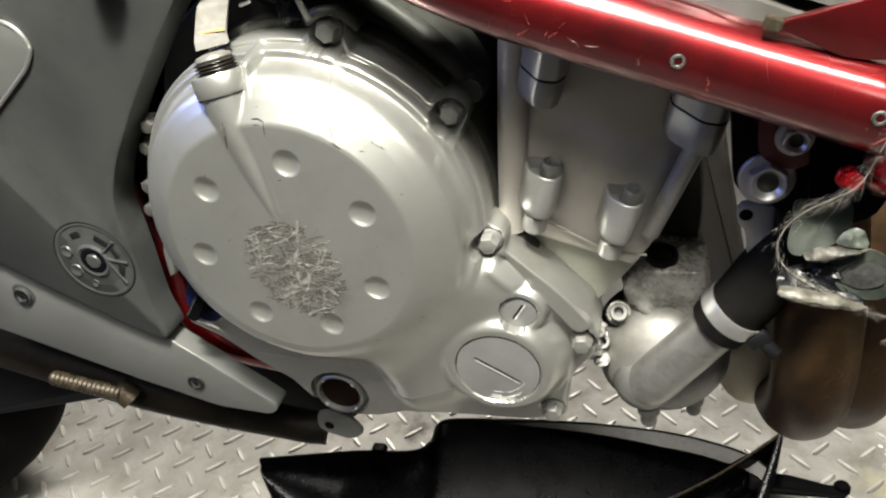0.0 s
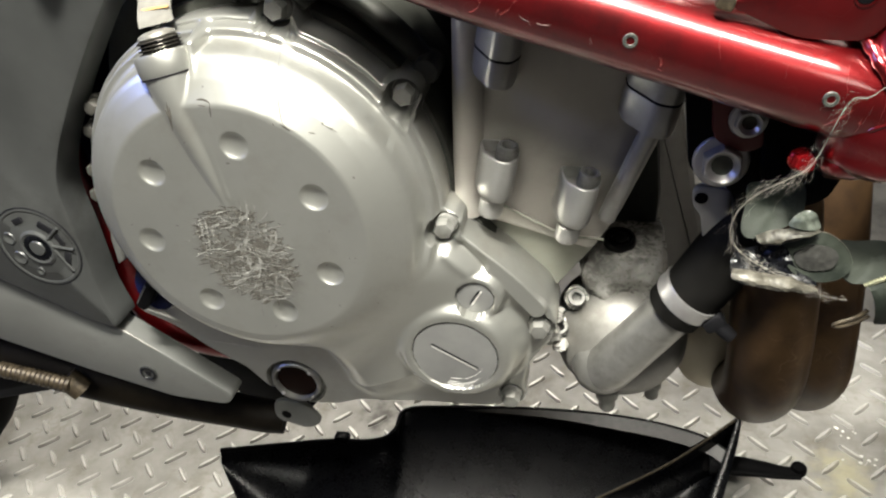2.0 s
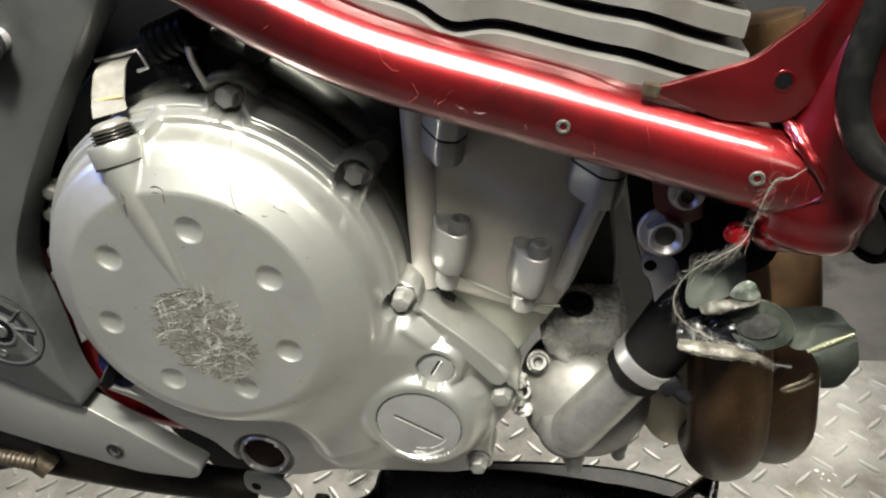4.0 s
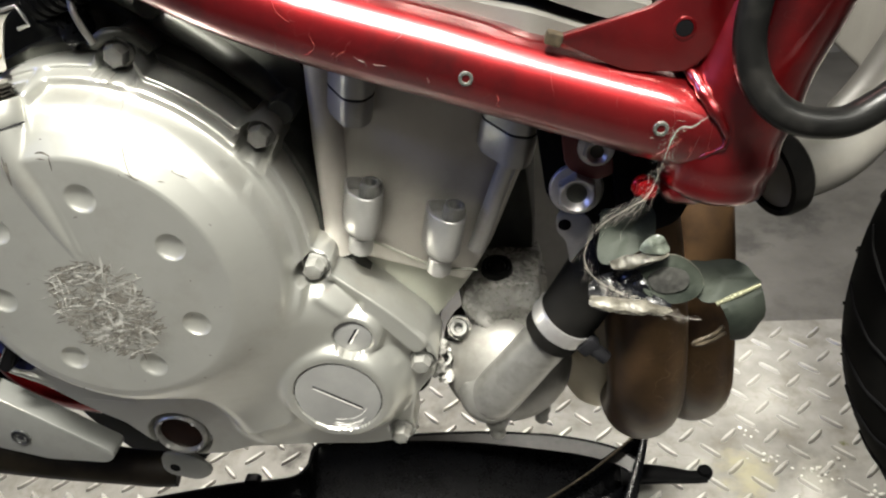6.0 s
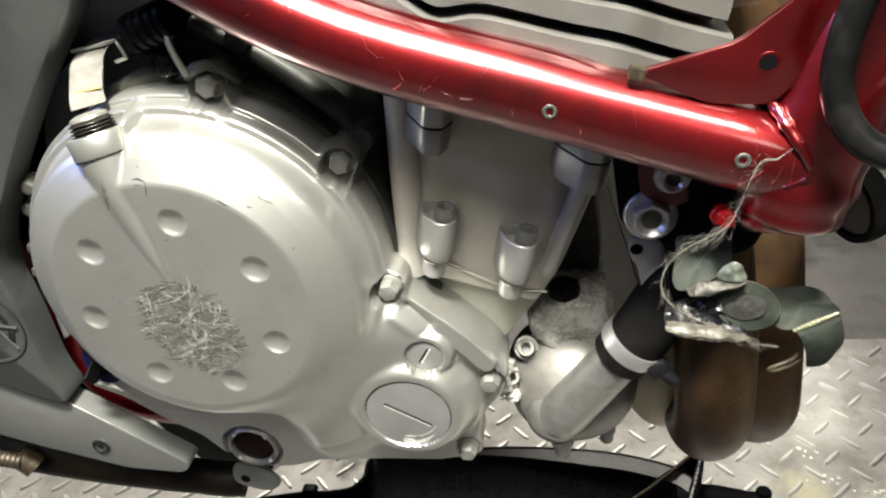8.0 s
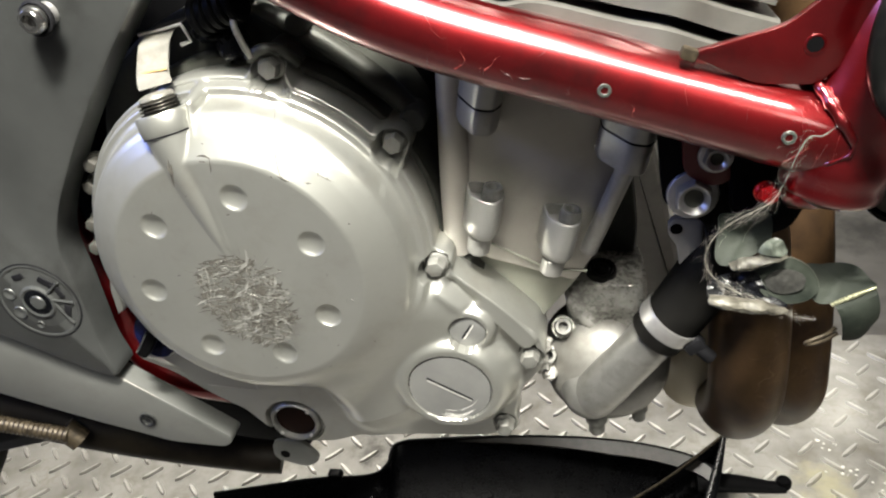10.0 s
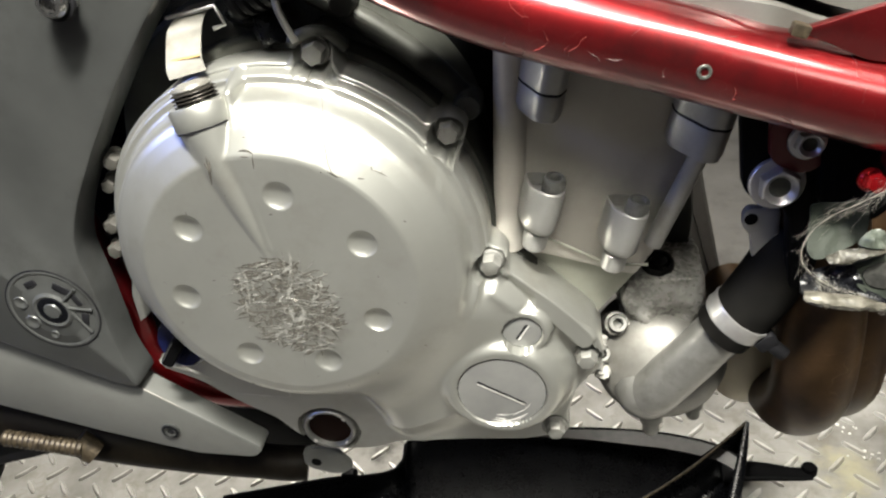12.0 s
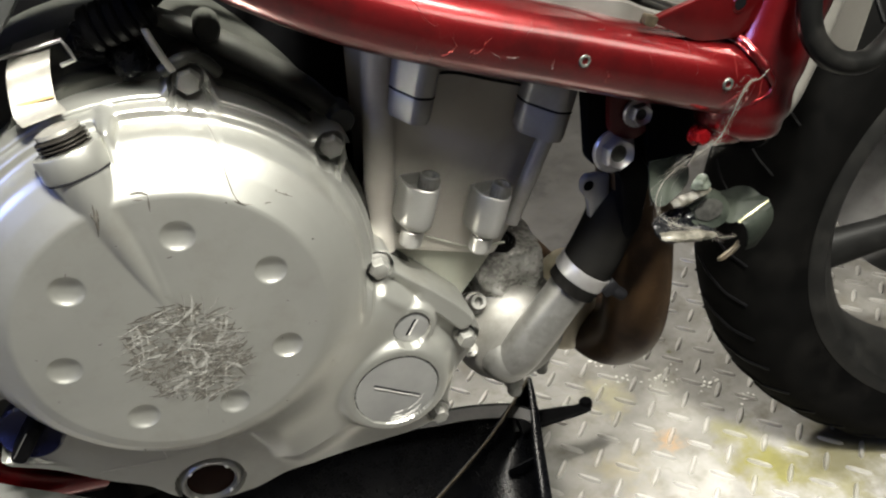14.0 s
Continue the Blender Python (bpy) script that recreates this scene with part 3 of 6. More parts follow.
# ---- scraped patch on the clutch cover ----
rng = random.Random(5)
for name, mt, count, label in (("scrape_dark", SCUFF_DARK, 430, "dull brown scraped metal"), ("scrape_bright", SCRAPE_PALE, 120, "bright crossing scratches")):
    bm = bmesh.new()
    for k in range(count):
        a, q = rng.uniform(0, 2 * math.pi), math.sqrt(rng.random())
        x, z = 0.0040 + 0.0235 * q * math.cos(a), 0.4675 + 0.0275 * q * math.sin(a)
        z -= 0.15 * (x - 0.0028)
        if name == "scrape_dark":
            t, ln, w = rng.choice((0.05, 0.25, 0.45, -0.35, 1.9)) + rng.gauss(0, 0.25), 0.003 + 0.011 * rng.random() ** 1.5, rng.uniform(0.0004, 0.0013)
        else:
            t, ln, w = rng.choice((0.15, 0.28, 0.40, -0.40, 1.3)) + rng.gauss(0, 0.12), 0.004 + 0.024 * rng.random() ** 2.0, rng.uniform(0.00022, 0.00065)
        y = -0.00010 - 0.00004 * rng.random() - (0.00012 if name == "scrape_bright" else 0)
        c, s = math.cos(t), math.sin(t)
        bend = rng.gauss(0, 0.035) * ln
        pts = [(-ln / 2, -bend), (-ln * 0.2, bend - w / 2), (ln * 0.3, bend - w * 0.4), (ln / 2, -bend), (ln * 0.2, bend + w / 2), (-ln * 0.3, bend * 0.6 + w * 0.45)]
        top = bm.verts.new((x - s * bend, y - 0.00004, z + c * bend))
        ring_v = [bm.verts.new((x + c * p - s * r2, y, z + s * p + c * r2)) for p, r2 in pts]
        for i in range(6):
            bm.faces.new((ring_v[i], ring_v[(i + 1) % 6], top))
    part(name, bm, mt, cover, label, kind="stuff")


def mark(name, lines, mt, label=""):
    """Thin marks that follow the cover's surface."""
    bm = bmesh.new()
    for pts, w in lines:
        line = catmull([(x, 0, z) for x, z in pts], 6)
        xs, zs = np.array([p.x for p in line]), np.array([p.z for p in line])
        ys = -cover_height(xs, zs, np.full(len(xs), 0.03)) - 0.00018
        tx, tz = np.gradient(xs), np.gradient(zs)
        ln = np.hypot(tx, tz) + 1e-9
        taper = np.sin(np.linspace(0.15, np.pi - 0.15, len(xs)))
        ox, oz = -tz / ln * w * taper / 2, tx / ln * w * taper / 2
        a = [bm.verts.new(v) for v in zip(xs + ox, ys, zs + oz)]
        b = [bm.verts.new(v) for v in zip(xs - ox, ys, zs - oz)]
        c = [bm.verts.new(v) for v in zip(xs, ys - 0.0001, zs)]
        for p, q in ((a, c), (c, b)):
            for i in range(len(a) - 1):
                bm.faces.new((p[i], p[i + 1], q[i + 1], q[i]))
    return part(name, bm, mt, cover, label, kind="stuff")


mark("etched_lines", [([(-0.062, 0.379), (-0.045, 0.377), (-0.029, 0.375)], 0.0007), ([(-0.029, 0.375), (-0.0295, 0.381), (-0.0315, 0.387)], 0.0005), ([(0.080, 0.3745), (0.095, 0.3745), (0.110, 0.3765)], 0.0006)], SCUFF_LIGHT, "thin bright etched lines")
fleck = random.Random(21)
flecks = [([(0.0329, 0.5657), (0.0383, 0.5553), (0.0385, 0.5448), (0.0404, 0.5353), (0.0464, 0.5316)], 0.00045), ([(0.0386, 0.5360), (0.0430, 0.5325)], 0.0008), ([(0.0025, 0.5476), (0.0060, 0.5474), (0.0091, 0.5461)], 0.0014), ([(0.0088, 0.5462), (0.0082, 0.5425), (0.0077, 0.5393)], 0.0006),
          ([(0.0030, 0.5455), (0.0070, 0.5450)], 0.0006), ([(0.0303, 0.5690), (0.0304, 0.5655)], 0.0006), ([(0.0560, 0.5330), (0.0620, 0.5285)], 0.0004), ([(0.0500, 0.5310), (0.0530, 0.5300)], 0.0005)]
flecks += [([(-0.0106, 0.5480), (-0.0112, 0.5430), (-0.0118, 0.5380), (-0.0130, 0.5335)], 0.0012), ([(-0.0098, 0.5460), (-0.0106, 0.5400)], 0.0008), ([(-0.0125, 0.5450), (-0.0122, 0.5410)], 0.0006)]
for k in range(26):
    a, q = fleck.uniform(0, 2 * math.pi), math.sqrt(fleck.random()) * 0.076
    x, z, t, ln = 0.004 + q * math.cos(a), 0.481 + q * math.sin(a), fleck.uniform(0, 3.1), fleck.uniform(0.0006, 0.0022)
    flecks.append(([(x, z), (x + ln * math.cos(t), z + ln * math.sin(t))], fleck.uniform(0.0003, 0.0007)))
mark("grime_field", flecks, SCUFF_DARK, "dark flecks and hairline marks")

# ---- crankcase behind the cover, and its upper shell ----
bm = bmesh.new()
outer = [(HUB[0] + k * (x - HUB[0]), HUB[1] + k * (z - HUB[1])) for x, z, k in ((x, z, 1.035 if z > 0.45 and x > -0.04 else 0.985) for x, z in cover_outline())]
slab(bm, outer, 0.0480, 0.075, 0.002)
part("crankcase", bm, CASE, bike, "dusty dark grey crankcase")
bm = bmesh.new()
shell = catmull([(-0.085, 0.545, 0), (-0.045, 0.588, 0), (0.010, 0.600, 0), (0.040, 0.594, 0), (0.066, 0.570, 0), (0.085, 0.544, 0), (0.093, 0.520, 0), (0.098, 0.480, 0), (0.120, 0.425, 0), (0.090, 0.40, 0), (0.0, 0.42, 0), (-0.09, 0.45, 0)], 6, True)
slab(bm, [(p.x, p.y) for p in shell], 0.0620, 0.28, 0.008)
part("gearbox_case", bm, CASE, bike, "dark grey upper gearbox shell")
bm = bmesh.new()
slab(bm, rounded([(-0.07, 0.30), (0.13, 0.335), (0.15, 0.42), (-0.05, 0.42)], 0.01), 0.080, 0.28, 0.004)
part("sump", bm, DARK_PIPE, bike, "dark oily sump under the crankcase")
bm = bmesh.new()
sweep(bm, catmull([(0.022, 0.058, 0.598), (0.052, 0.058, 0.578), (0.078, 0.056, 0.556), (0.093, 0.054, 0.540)], 8), [0.004, 0.0062, 0.0062, 0.005], 20)
part("case_ridge", bm, CASE, bike)
for (x, y, z), r in (((0.093, 0.050, 0.540), 0.0065), ((0.045, 0.052, 0.590), 0.0055), ((0.018, 0.054, 0.600), 0.005)):
    bm = bmesh.new()
    lathe(bm, [(r, 0.0), (r, 0.012), (r * 0.85, 0.014), (0, 0.014)], (x, y + 0.008, z), OUT, 28)
    part("case_boss", bm, CASE, bike)
for x, y, z in ((-0.0823, 0.036, 0.5296), (-0.1005, 0.041, 0.4909), (-0.1030, 0.039, 0.4769), (-0.0915, 0.040, 0.515)):
    bm = bmesh.new()
    hex_head(bm, (x, y + 0.010, z), OUT, 0.0042, 0.009, 0.0052)
    part("case_bolt", bm, DUSTY, bike)
CAP_AT, CAP_AXIS = Vector((-0.0790, 0.0400, 0.4200)), Vector((-0.15, -1, 0.15)).normalized()
bm = bmesh.new()
lathe(bm, [(0.0, 0.0), (0.013, 0), (0.0152, 0.002), (0.0152, 0.0085), (0.0140, 0.0100), (0.0120, 0.0096), (0, 0.0092)], CAP_AT, CAP_AXIS, 40)
cap = part("oil_filler_cap", bm, BLUE_CAP, bike, "dark blue plastic oil filler cap with a black grip")
bm = bmesh.new()
mc = Matrix.Translation(CAP_AT + CAP_AXIS * 0.0140) @ Matrix.Rotation(radians(-52), 4, "Y")
box(bm, (0.0235, 0.010, 0.0075), mc, 0.0016)
part("grip_bar", bm, BLACK, cap, "black grip bar")
bm = bmesh.new()
box(bm, (0.0160, 0.0005, 0.0005), mc @ Matrix.Translation((0, -0.0053, 0.0026)), 0.0002)
part("grip_edge", bm, GUARD, cap, "worn pale edge of the grip")

bm = bmesh.new()
lathe(bm, [(0.0180, 0.0008), (0.0176, 0.0012), (0.0095, 0.0006), (0, 0.0006)], (-0.0830, 0.0545, 0.4200), OUT, 40)
part("cap_recess", bm, GASKET, bike, "dark recess beside the oil cap")

# ---- cylinder block ----
bm = bmesh.new()
slab(bm, rounded([(0.104, 0.462), (0.111, 0.585), (0.225, 0.555), (0.203, 0.515), (0.180, 0.462), (0.166, 0.440)], 0.004), 0.0500, 0.24, 0.003)
part("cylinder_block", bm, BLOCK, bike, "warm grey painted cylinder block with a flat side")
bm = bmesh.new()
slab(bm, rounded([(0.101, 0.470), (0.118, 0.470), (0.153, 0.449), (0.176, 0.452), (0.166, 0.436), (0.145, 0.410), (0.13, 0.405), (0.106, 0.440)], 0.004), 0.0560, 0.24, 0.003)
part("cylinder_foot", bm, FOOT, bike, "greenish-grey cast cylinder foot")
bm = bmesh.new()
sweep(bm, [(0.1155, 0.052, 0.575), (0.1100, 0.052, 0.520), (0.1045, 0.053, 0.462)], 0.0078, 24)
part("side_column", bm, BLOCK, bike)
bm = bmesh.new()
sweep(bm, [(0.102, 0.0495, 0.4705), (0.118, 0.0487, 0.4705), (0.153, 0.0487, 0.4495), (0.172, 0.0500, 0.4475)], 0.0008, 8)
part("base_gasket", bm, FOOT, bike, "thin dark base gasket line")

CYL_AXIS = Vector((0.24, -0.10, 0.965)).normalized()


def along_cylinder(o, turn=0.0):
    """A frame at o whose near side, local -y, looks up along the cylinder and whose local -z looks out to the viewer."""
    a = CYL_AXIS
    side = a.cross(Vector((0, -1, 0))).normalized()
    side = side if side.x > 0 else -side
    out = (Vector((0, -1, 0)) - a * Vector((0, -1, 0)).dot(a)).normalized()
    c, s = math.cos(radians(turn)), math.sin(radians(turn))
    ex, ez = side * c + out * s, -(out * c - side * s)
    return Matrix.Translation(o) @ Matrix((ex, -a, ez)).transposed().to_4x4()


def cup(bm, outline, rim, depth, length, m, foot=0.9):
    """An upright casting with that plan, hollowed at its top inside a worn rim, and drawn in at its foot."""
    n = len(outline)
    cx, cz = sum(p[0] for p in outline) / n, sum(p[1] for p in outline) / n

    def ring(k, y, e=0.0):
        out = []
        for x, z in outline:
            d = math.hypot(x - cx, z - cz)
            f = max(0.05, (d * k - e) / d)
            out.append(bm.verts.new(m @ Vector((cx + (x - cx) * f, y, cz + (z - cz) * f))))
        return out
    rings = [ring(foot * 0.7, length), ring(foot * 0.92, length), ring(foot, length - 0.0012), ring(1.0, length - 0.0030), ring(1.0, 0.0008), ring(1, 0.0002, 0.0004), ring(1, 0, 0.0009), ring(1, 0.0002, rim * 0.9), ring(1, 0.0008, rim), ring(1, depth, rim * 1.15)]
    for p, q in zip(rings, rings[1:]):
        for i in range(n):
            j = (i + 1) % n
            bm.faces.new((p[i], p[j], q[j], q[i]))
    bm.faces.new(rings[0])
    bm.faces.new(rings[-1])
    return bm


def pillar(top, length, r):
    top = Vector(top)
    down = -CYL_AXIS
    plan = rounded([(-r * 1.12, r * 1.3), (-r * 1.10, -r * 0.15), (-r * 0.25, -r * 1.05), (r * 0.55, -r * 1.02), (r * 1.02, -r * 0.25), (r * 1.0, r * 1.3)], r * 0.42, 4)
    bm = bmesh.new()
    cup(bm, plan, 0.0017, 0.0060, length, along_cylinder(top + CYL_AXIS * 0.0012, -14))
    ob = part("bolt_pillar", bm, LUG, bike, "cast pillar with a hollowed top and a socket bolt")
    bm = bmesh.new()
    low = top + down * length
    lathe(bm, [(0, 0.0115), (r * 0.55, 0.0115), (r * 0.70, 0.0100), (r * 0.72, 0.0012), (r * 0.60, 0.0004), (r * 0.60, -0.003), (0, -0.003)], low + Vector((-0.0005, 0.0010, 0)), down, 30)
    part("pillar_foot", bm, LUG, ob)
    bm = bmesh.new()
    at = top + Vector((r * 0.16, -r * 0.02, -0.0045))
    hex_head(bm, at, CYL_AXIS, r * 0.60, 0.0105, 0, r * 0.33)
    for k in range(20):
        d = 2 * math.pi * k / 20
        a, s, u = frame_of(CYL_AXIS)
        q = at + r * 0.60 * (math.cos(d) * s + math.sin(d) * u)
        sweep(bm, [q + a * 0.003, q + a * 0.0086], 0.00032, 5)
    bolt = part("socket_bolt", bm, DULL_BOLT, ob, "knurled steel socket bolt")
    bm = bmesh.new()
    lathe(bm, [(r * 0.30, 0.0), (r * 0.28, 0.0002), (0, 0.0002)], at + CYL_AXIS * 0.0052, CYL_AXIS, 6)
    part("socket", bm, GASKET, bolt, "dark hexagon socket")


pillar((0.1262, 0.0375, 0.5015), 0.0245, 0.0084)
pillar((0.1630, 0.0370, 0.4875), 0.0245, 0.0084)


def lug(o, r, up, down, wing, turn):
    """A rounded head lug with a square shoulder on one side, cut by the gasket."""
    o = Vector(o)
    plan = rounded([(-wing, r * 1.4), (-wing, r * 0.25), (-r * 0.25, -r * 1.0), (r * 0.55, -r * 1.0), (r * 1.0, -r * 0.25), (r * 1.0, r * 1.4)], r * 0.28, 4)
    m = along_cylinder(o, turn)
    bm = bmesh.new()
    slab(bm, plan, 0.0006, down - 0.0022, 0.0008, m)
    slab(bm, [(x * 0.93 + 0.0003, z * 0.93) for x, z in plan], down - 0.0024, down, 0.0002, m)
    ob = part("head_lug", bm, LUG, bike, "grey cast lug split by a dark gasket line")
    bm = bmesh.new()
    slab(bm, plan, -up, -0.0006, 0.0008, m)
    part("upper_lug", bm, LUG, ob)
    bm = bmesh.new()
    slab(bm, [(x * 1.01, z * 1.01) for x, z in plan], -0.0006, 0.0006, 0.0001, m)
    part("gasket_line", bm, GASKET, ob)


lug((0.1275, 0.0420, 0.5490), 0.0100, 0.030, 0.0135, 0.0105, -8)
lug((0.1965, 0.0420, 0.5275), 0.0102, 0.030, 0.0165, 0.0145, -6)
bm = bmesh.new()
sweep(bm, [(0.1960, 0.0385, 0.5300), (0.1925, 0.0400, 0.5120), (0.1735, 0.0440, 0.4640)], 0.0044, 20)
part("stud_rod", bm, LUG, bike)
bm = bmesh.new()
sweep(bm, catmull([(0.136, 0.0494, 0.5520), (0.150, 0.0494, 0.5500), (0.168, 0.0494, 0.5430), (0.184, 0.0494, 0.5370)], 6), 0.0007, 8)
part("head_gasket", bm, GASKET, bike)

# ---- cylinder head fins above the frame tube ----
bm = bmesh.new()
slab(bm, rounded([(0.09, 0.585), (0.11, 0.70), (0.27, 0.66), (0.235, 0.56)], 0.005), 0.034, 0.24, 0.003)
slab(bm, rounded([(0.094, 0.612), (0.11, 0.70), (0.27, 0.66), (0.240, 0.580)], 0.005), 0.0215, 0.0345, 0.002)
part("cylinder_head", bm, DULL_BOLT, bike, "cast alloy cylinder head with side fins")
FIN_DIR = Vector((0.945, -0.05, -0.315)).normalized()
for k in range(6):
    bm = bmesh.new()
    o = Vector((0.085, 0.012, 0.6205)) + k * Vector((0.0035, 0.001, 0.0125))
    n_f = 44
    row_a, row_b, row_c, row_d, row_e = [], [], [], [], []
    up = Vector((0.24, 0.05, 0.96)).normalized()
    for i in range(n_f + 1):
        s = i / n_f * (0.170 - 0.004 * k)
        bump_y = 0.006 * math.exp(-((s - 0.060) / 0.011) ** 2) + 0.007 * math.exp(-((s - 0.128) / 0.012) ** 2)
        drop = -0.004 * math.exp(-((s - 0.060) / 0.011) ** 2) + 0.003 * math.exp(-((s - 0.128) / 0.012) ** 2)
        p = o + FIN_DIR * s + Vector((0, -bump_y, drop))
        row_a.append(bm.verts.new(p + up * 0.0036))
        row_b.append(bm.verts.new(p - up * 0.0038 + Vector((0, -0.0004, 0))))
        row_c.append(bm.verts.new(p - up * 0.0020 + Vector((0, 0.04, 0))))
        row_d.append(bm.verts.new(p + up * 0.0046 + Vector((0, 0.0016, 0))))
        row_e.append(bm.verts.new(p + up * 0.0034 + Vector((0, 0.04, 0))))
    loops = (row_a, row_b, row_c, row_e, row_d)
    for p, q in zip(loops, loops[1:] + loops[:1]):
        for i in range(n_f):
            bm.faces.new((p[i], p[i + 1], q[i + 1], q[i]))
    bm.faces.new([r[0] for r in loops])
    bm.faces.new([r[-1] for r in loops[::-1]])
    part("cooling_fin", bm, FINS, bike)

# ---- red frame ----
TUBE_R = 0.0161
tube_line = catmull([(-0.150, 0.060, 0.750), (-0.060, 0.040, 0.700), (0.030, 0.0185, 0.6420), (0.100, 0.0085, 0.6010), (0.183, 0.0005, 0.5712), (0.247, -0.0065, 0.5500), (0.272, -0.009, 0.5420)], 10)
bm = bmesh.new()
sweep(bm, tube_line, TUBE_R, 48)
tube = part("lower_frame_tube", bm, RED, bike, "scratched metallic red frame tube")
for x, y, z in ((0.183, -0.0155, 0.571), (0.247, -0.0225, 0.551)):
    bm = bmesh.new()
    hex_head(bm, (x, y + 0.0015, z), (0.02, -1, 0.05), 0.0026, 0.0022, 0.0031, 0.0014)
    rivet = part("rivet_bolt", bm, surf("dull_rivet_steel", (0.030, 0.030, 0.026), (0.055, 0.055, 0.049), (0.35, 0.5), 0.4, 200), tube, "small dull steel button bolt")
    bm = bmesh.new()
    lathe(bm, [(0.0013, 0), (0.0012, 0.0001), (0, 0.0001)], (x, y + 0.0005, z), (0.02, -1, 0.05), 6)
    part("socket", bm, GASKET, rivet)


def tube_marks(name, line, radius, mt, count, seed, span, wide, label):
    """Wandering scratches that lie on a tube, on the side that faces the aisle."""
    rng = random.Random(seed)
    bm = bmesh.new()
    last = len(line) - 2
    for k in range(count):
        sp, phi = rng.uniform(*span) * last, rng.uniform(-1.2, 1.15)
        ds, dp = rng.gauss(0, 0.14), rng.choice((-1, 1)) * rng.uniform(0.03, 0.13)
        n_p, w = rng.randrange(4, 8), rng.uniform(*wide)
        rows_v = []
        for i in range(n_p):
            q = min(max(sp, 0), last - 0.01)
            a = int(q)
            p = line[a].lerp(line[a + 1], q - a)
            t = (line[a + 1] - line[a]).normalized()
            f = (Vector((0, -1, 0)) + t * t.y).normalized()
            u = t.cross(f)
            u = u if u.z > 0 else -u
            ww = w * math.sin(math.pi * (i + 0.35) / (n_p - 0.3)) / radius / 2
            rows_v.append([bm.verts.new(p + (radius + 0.00012 + lift) * (math.cos(phi + g) * f + math.sin(phi + g) * u)) for g, lift in ((-ww, -0.0001), (0, 0.00006), (ww, -0.0001))])
            sp += ds + rng.gauss(0, 0.12)
            phi += dp + rng.gauss(0, 0.05)
        for p, q in zip(rows_v, rows_v[1:]):
            for i in range(2):
                bm.faces.new((p[i], p[i + 1], q[i + 1], q[i]))
    return part(name, bm, mt, tube, label, kind="stuff")


tube_marks("scratch_field", tube_line, TUBE_R, PALE_RED, 20, 3, (0.45, 0.97), (0.00015, 0.00055), "pale wandering scratches in the red paint")
tube_marks("scuff_field", tube_line, TUBE_R, DARK_RED, 16, 8, (0.45, 0.97), (0.00012, 0.0004), "dark scuff marks")
bm = bmesh.new()
sweep(bm, catmull([(0.2665, -0.0065, 0.5150), (0.2680, -0.0060, 0.5230), (0.2725, -0.0050, 0.5440), (0.2870, -0.0020, 0.5850), (0.330, 0.010, 0.680)], 8), [0.0205 * math.sqrt(max(0.02, 1 - (1 - min(1.0, i / 13)) ** 2.2)) * (1 + 0.025 * math.sin(i * 1.1)) for i in range(33)], 48)
part("front_down_tube", bm, RED, bike, "thick metallic red down tube with a rounded foot")
bm = bmesh.new()
t_dir = (Vector((0.272, -0.009, 0.5445)) - Vector((0.247, -0.0065, 0.5525))).normalized()
foot_a, foot_b = Vector((0.2680, -0.0060, 0.5230)), Vector((0.2725, -0.0050, 0.5440))
foot_d = (foot_b - foot_a).normalized()
_, t_s, t_u = frame_of(t_dir)
bead = []
for k in range(72):
    d = 2 * math.pi * k / 72
    p = Vector((0.236, -0.0055, 0.5560)) + (TUBE_R + 0.0006) * (math.cos(d) * t_s + math.sin(d) * t_u)
    for step in range(90):
        off = (p - foot_a) - foot_d * (p - foot_a).dot(foot_d)
        if off.length < 0.0210 or off.dot(t_dir) > -0.0035:
            break
        p = p + t_dir * 0.0005
    bead.append(p)
bead.append(bead[0])
sweep(bm, bead, [0.0006 + 0.0014 * min(1.0, max(0.0, (p.z - 0.5450) / 0.010)) + 0.0003 * math.sin(k * 1.75) for k, p in enumerate(bead)], 10)
part("weld_bead", bm, RED, bike, "lumpy red weld bead round the tube end")
bm = bmesh.new()
lump(bm, (0.2575, -0.0095, 0.5305), (0.0080, 0.0095, 0.0058), 3, 0.22)
lump(bm, (0.2590, -0.0085, 0.5225), (0.0100, 0.0110, 0.0075), 9, 0.18)
part("weld_lump", bm, RED, bike, "folded lump of red weld under the joint")
bm = bmesh.new()
gusset = rounded([(0.212, 0.5815), (0.236, 0.5685), (0.2565, 0.5665), (0.2650, 0.5740), (0.300, 0.640), (0.290, 0.640), (0.262, 0.602), (0.2450, 0.5890)], 0.004)
slab(bm, gusset, -0.0135, -0.0105, 0.0006)
gus = part("gusset_plate", bm, RED, bike, "red gusset plate with one bolt hole")
bm = bmesh.new()
lathe(bm, [(0.0029, 0.0), (0.0027, 0.0003), (0, 0.0003)], (0.2545, -0.0136, 0.5815), OUT, 28)
part("bolt_hole", bm, BLACK, gus, "dark hole through the plate")
bm = bmesh.new()
lathe(bm, [(0.0028, -0.0002), (0.0029, 0.0004), (0.0036, 0.0003), (0.0038, -0.0004)], (0.2545, -0.0136, 0.5815), OUT, 28)
part("hole_rim", bm, RED, gus, "raised rim of the hole")
bm = bmesh.new()
box(bm, (0.0060, 0.0034, 0.0045), Matrix.Translation((0.2130, -0.0122, 0.5812)) @ Matrix.Rotation(radians(20), 4, "Y"), 0.0006)
part("blunt_tip", bm, RUST, gus, "bare brownish end of the plate")
bm = bmesh.new()
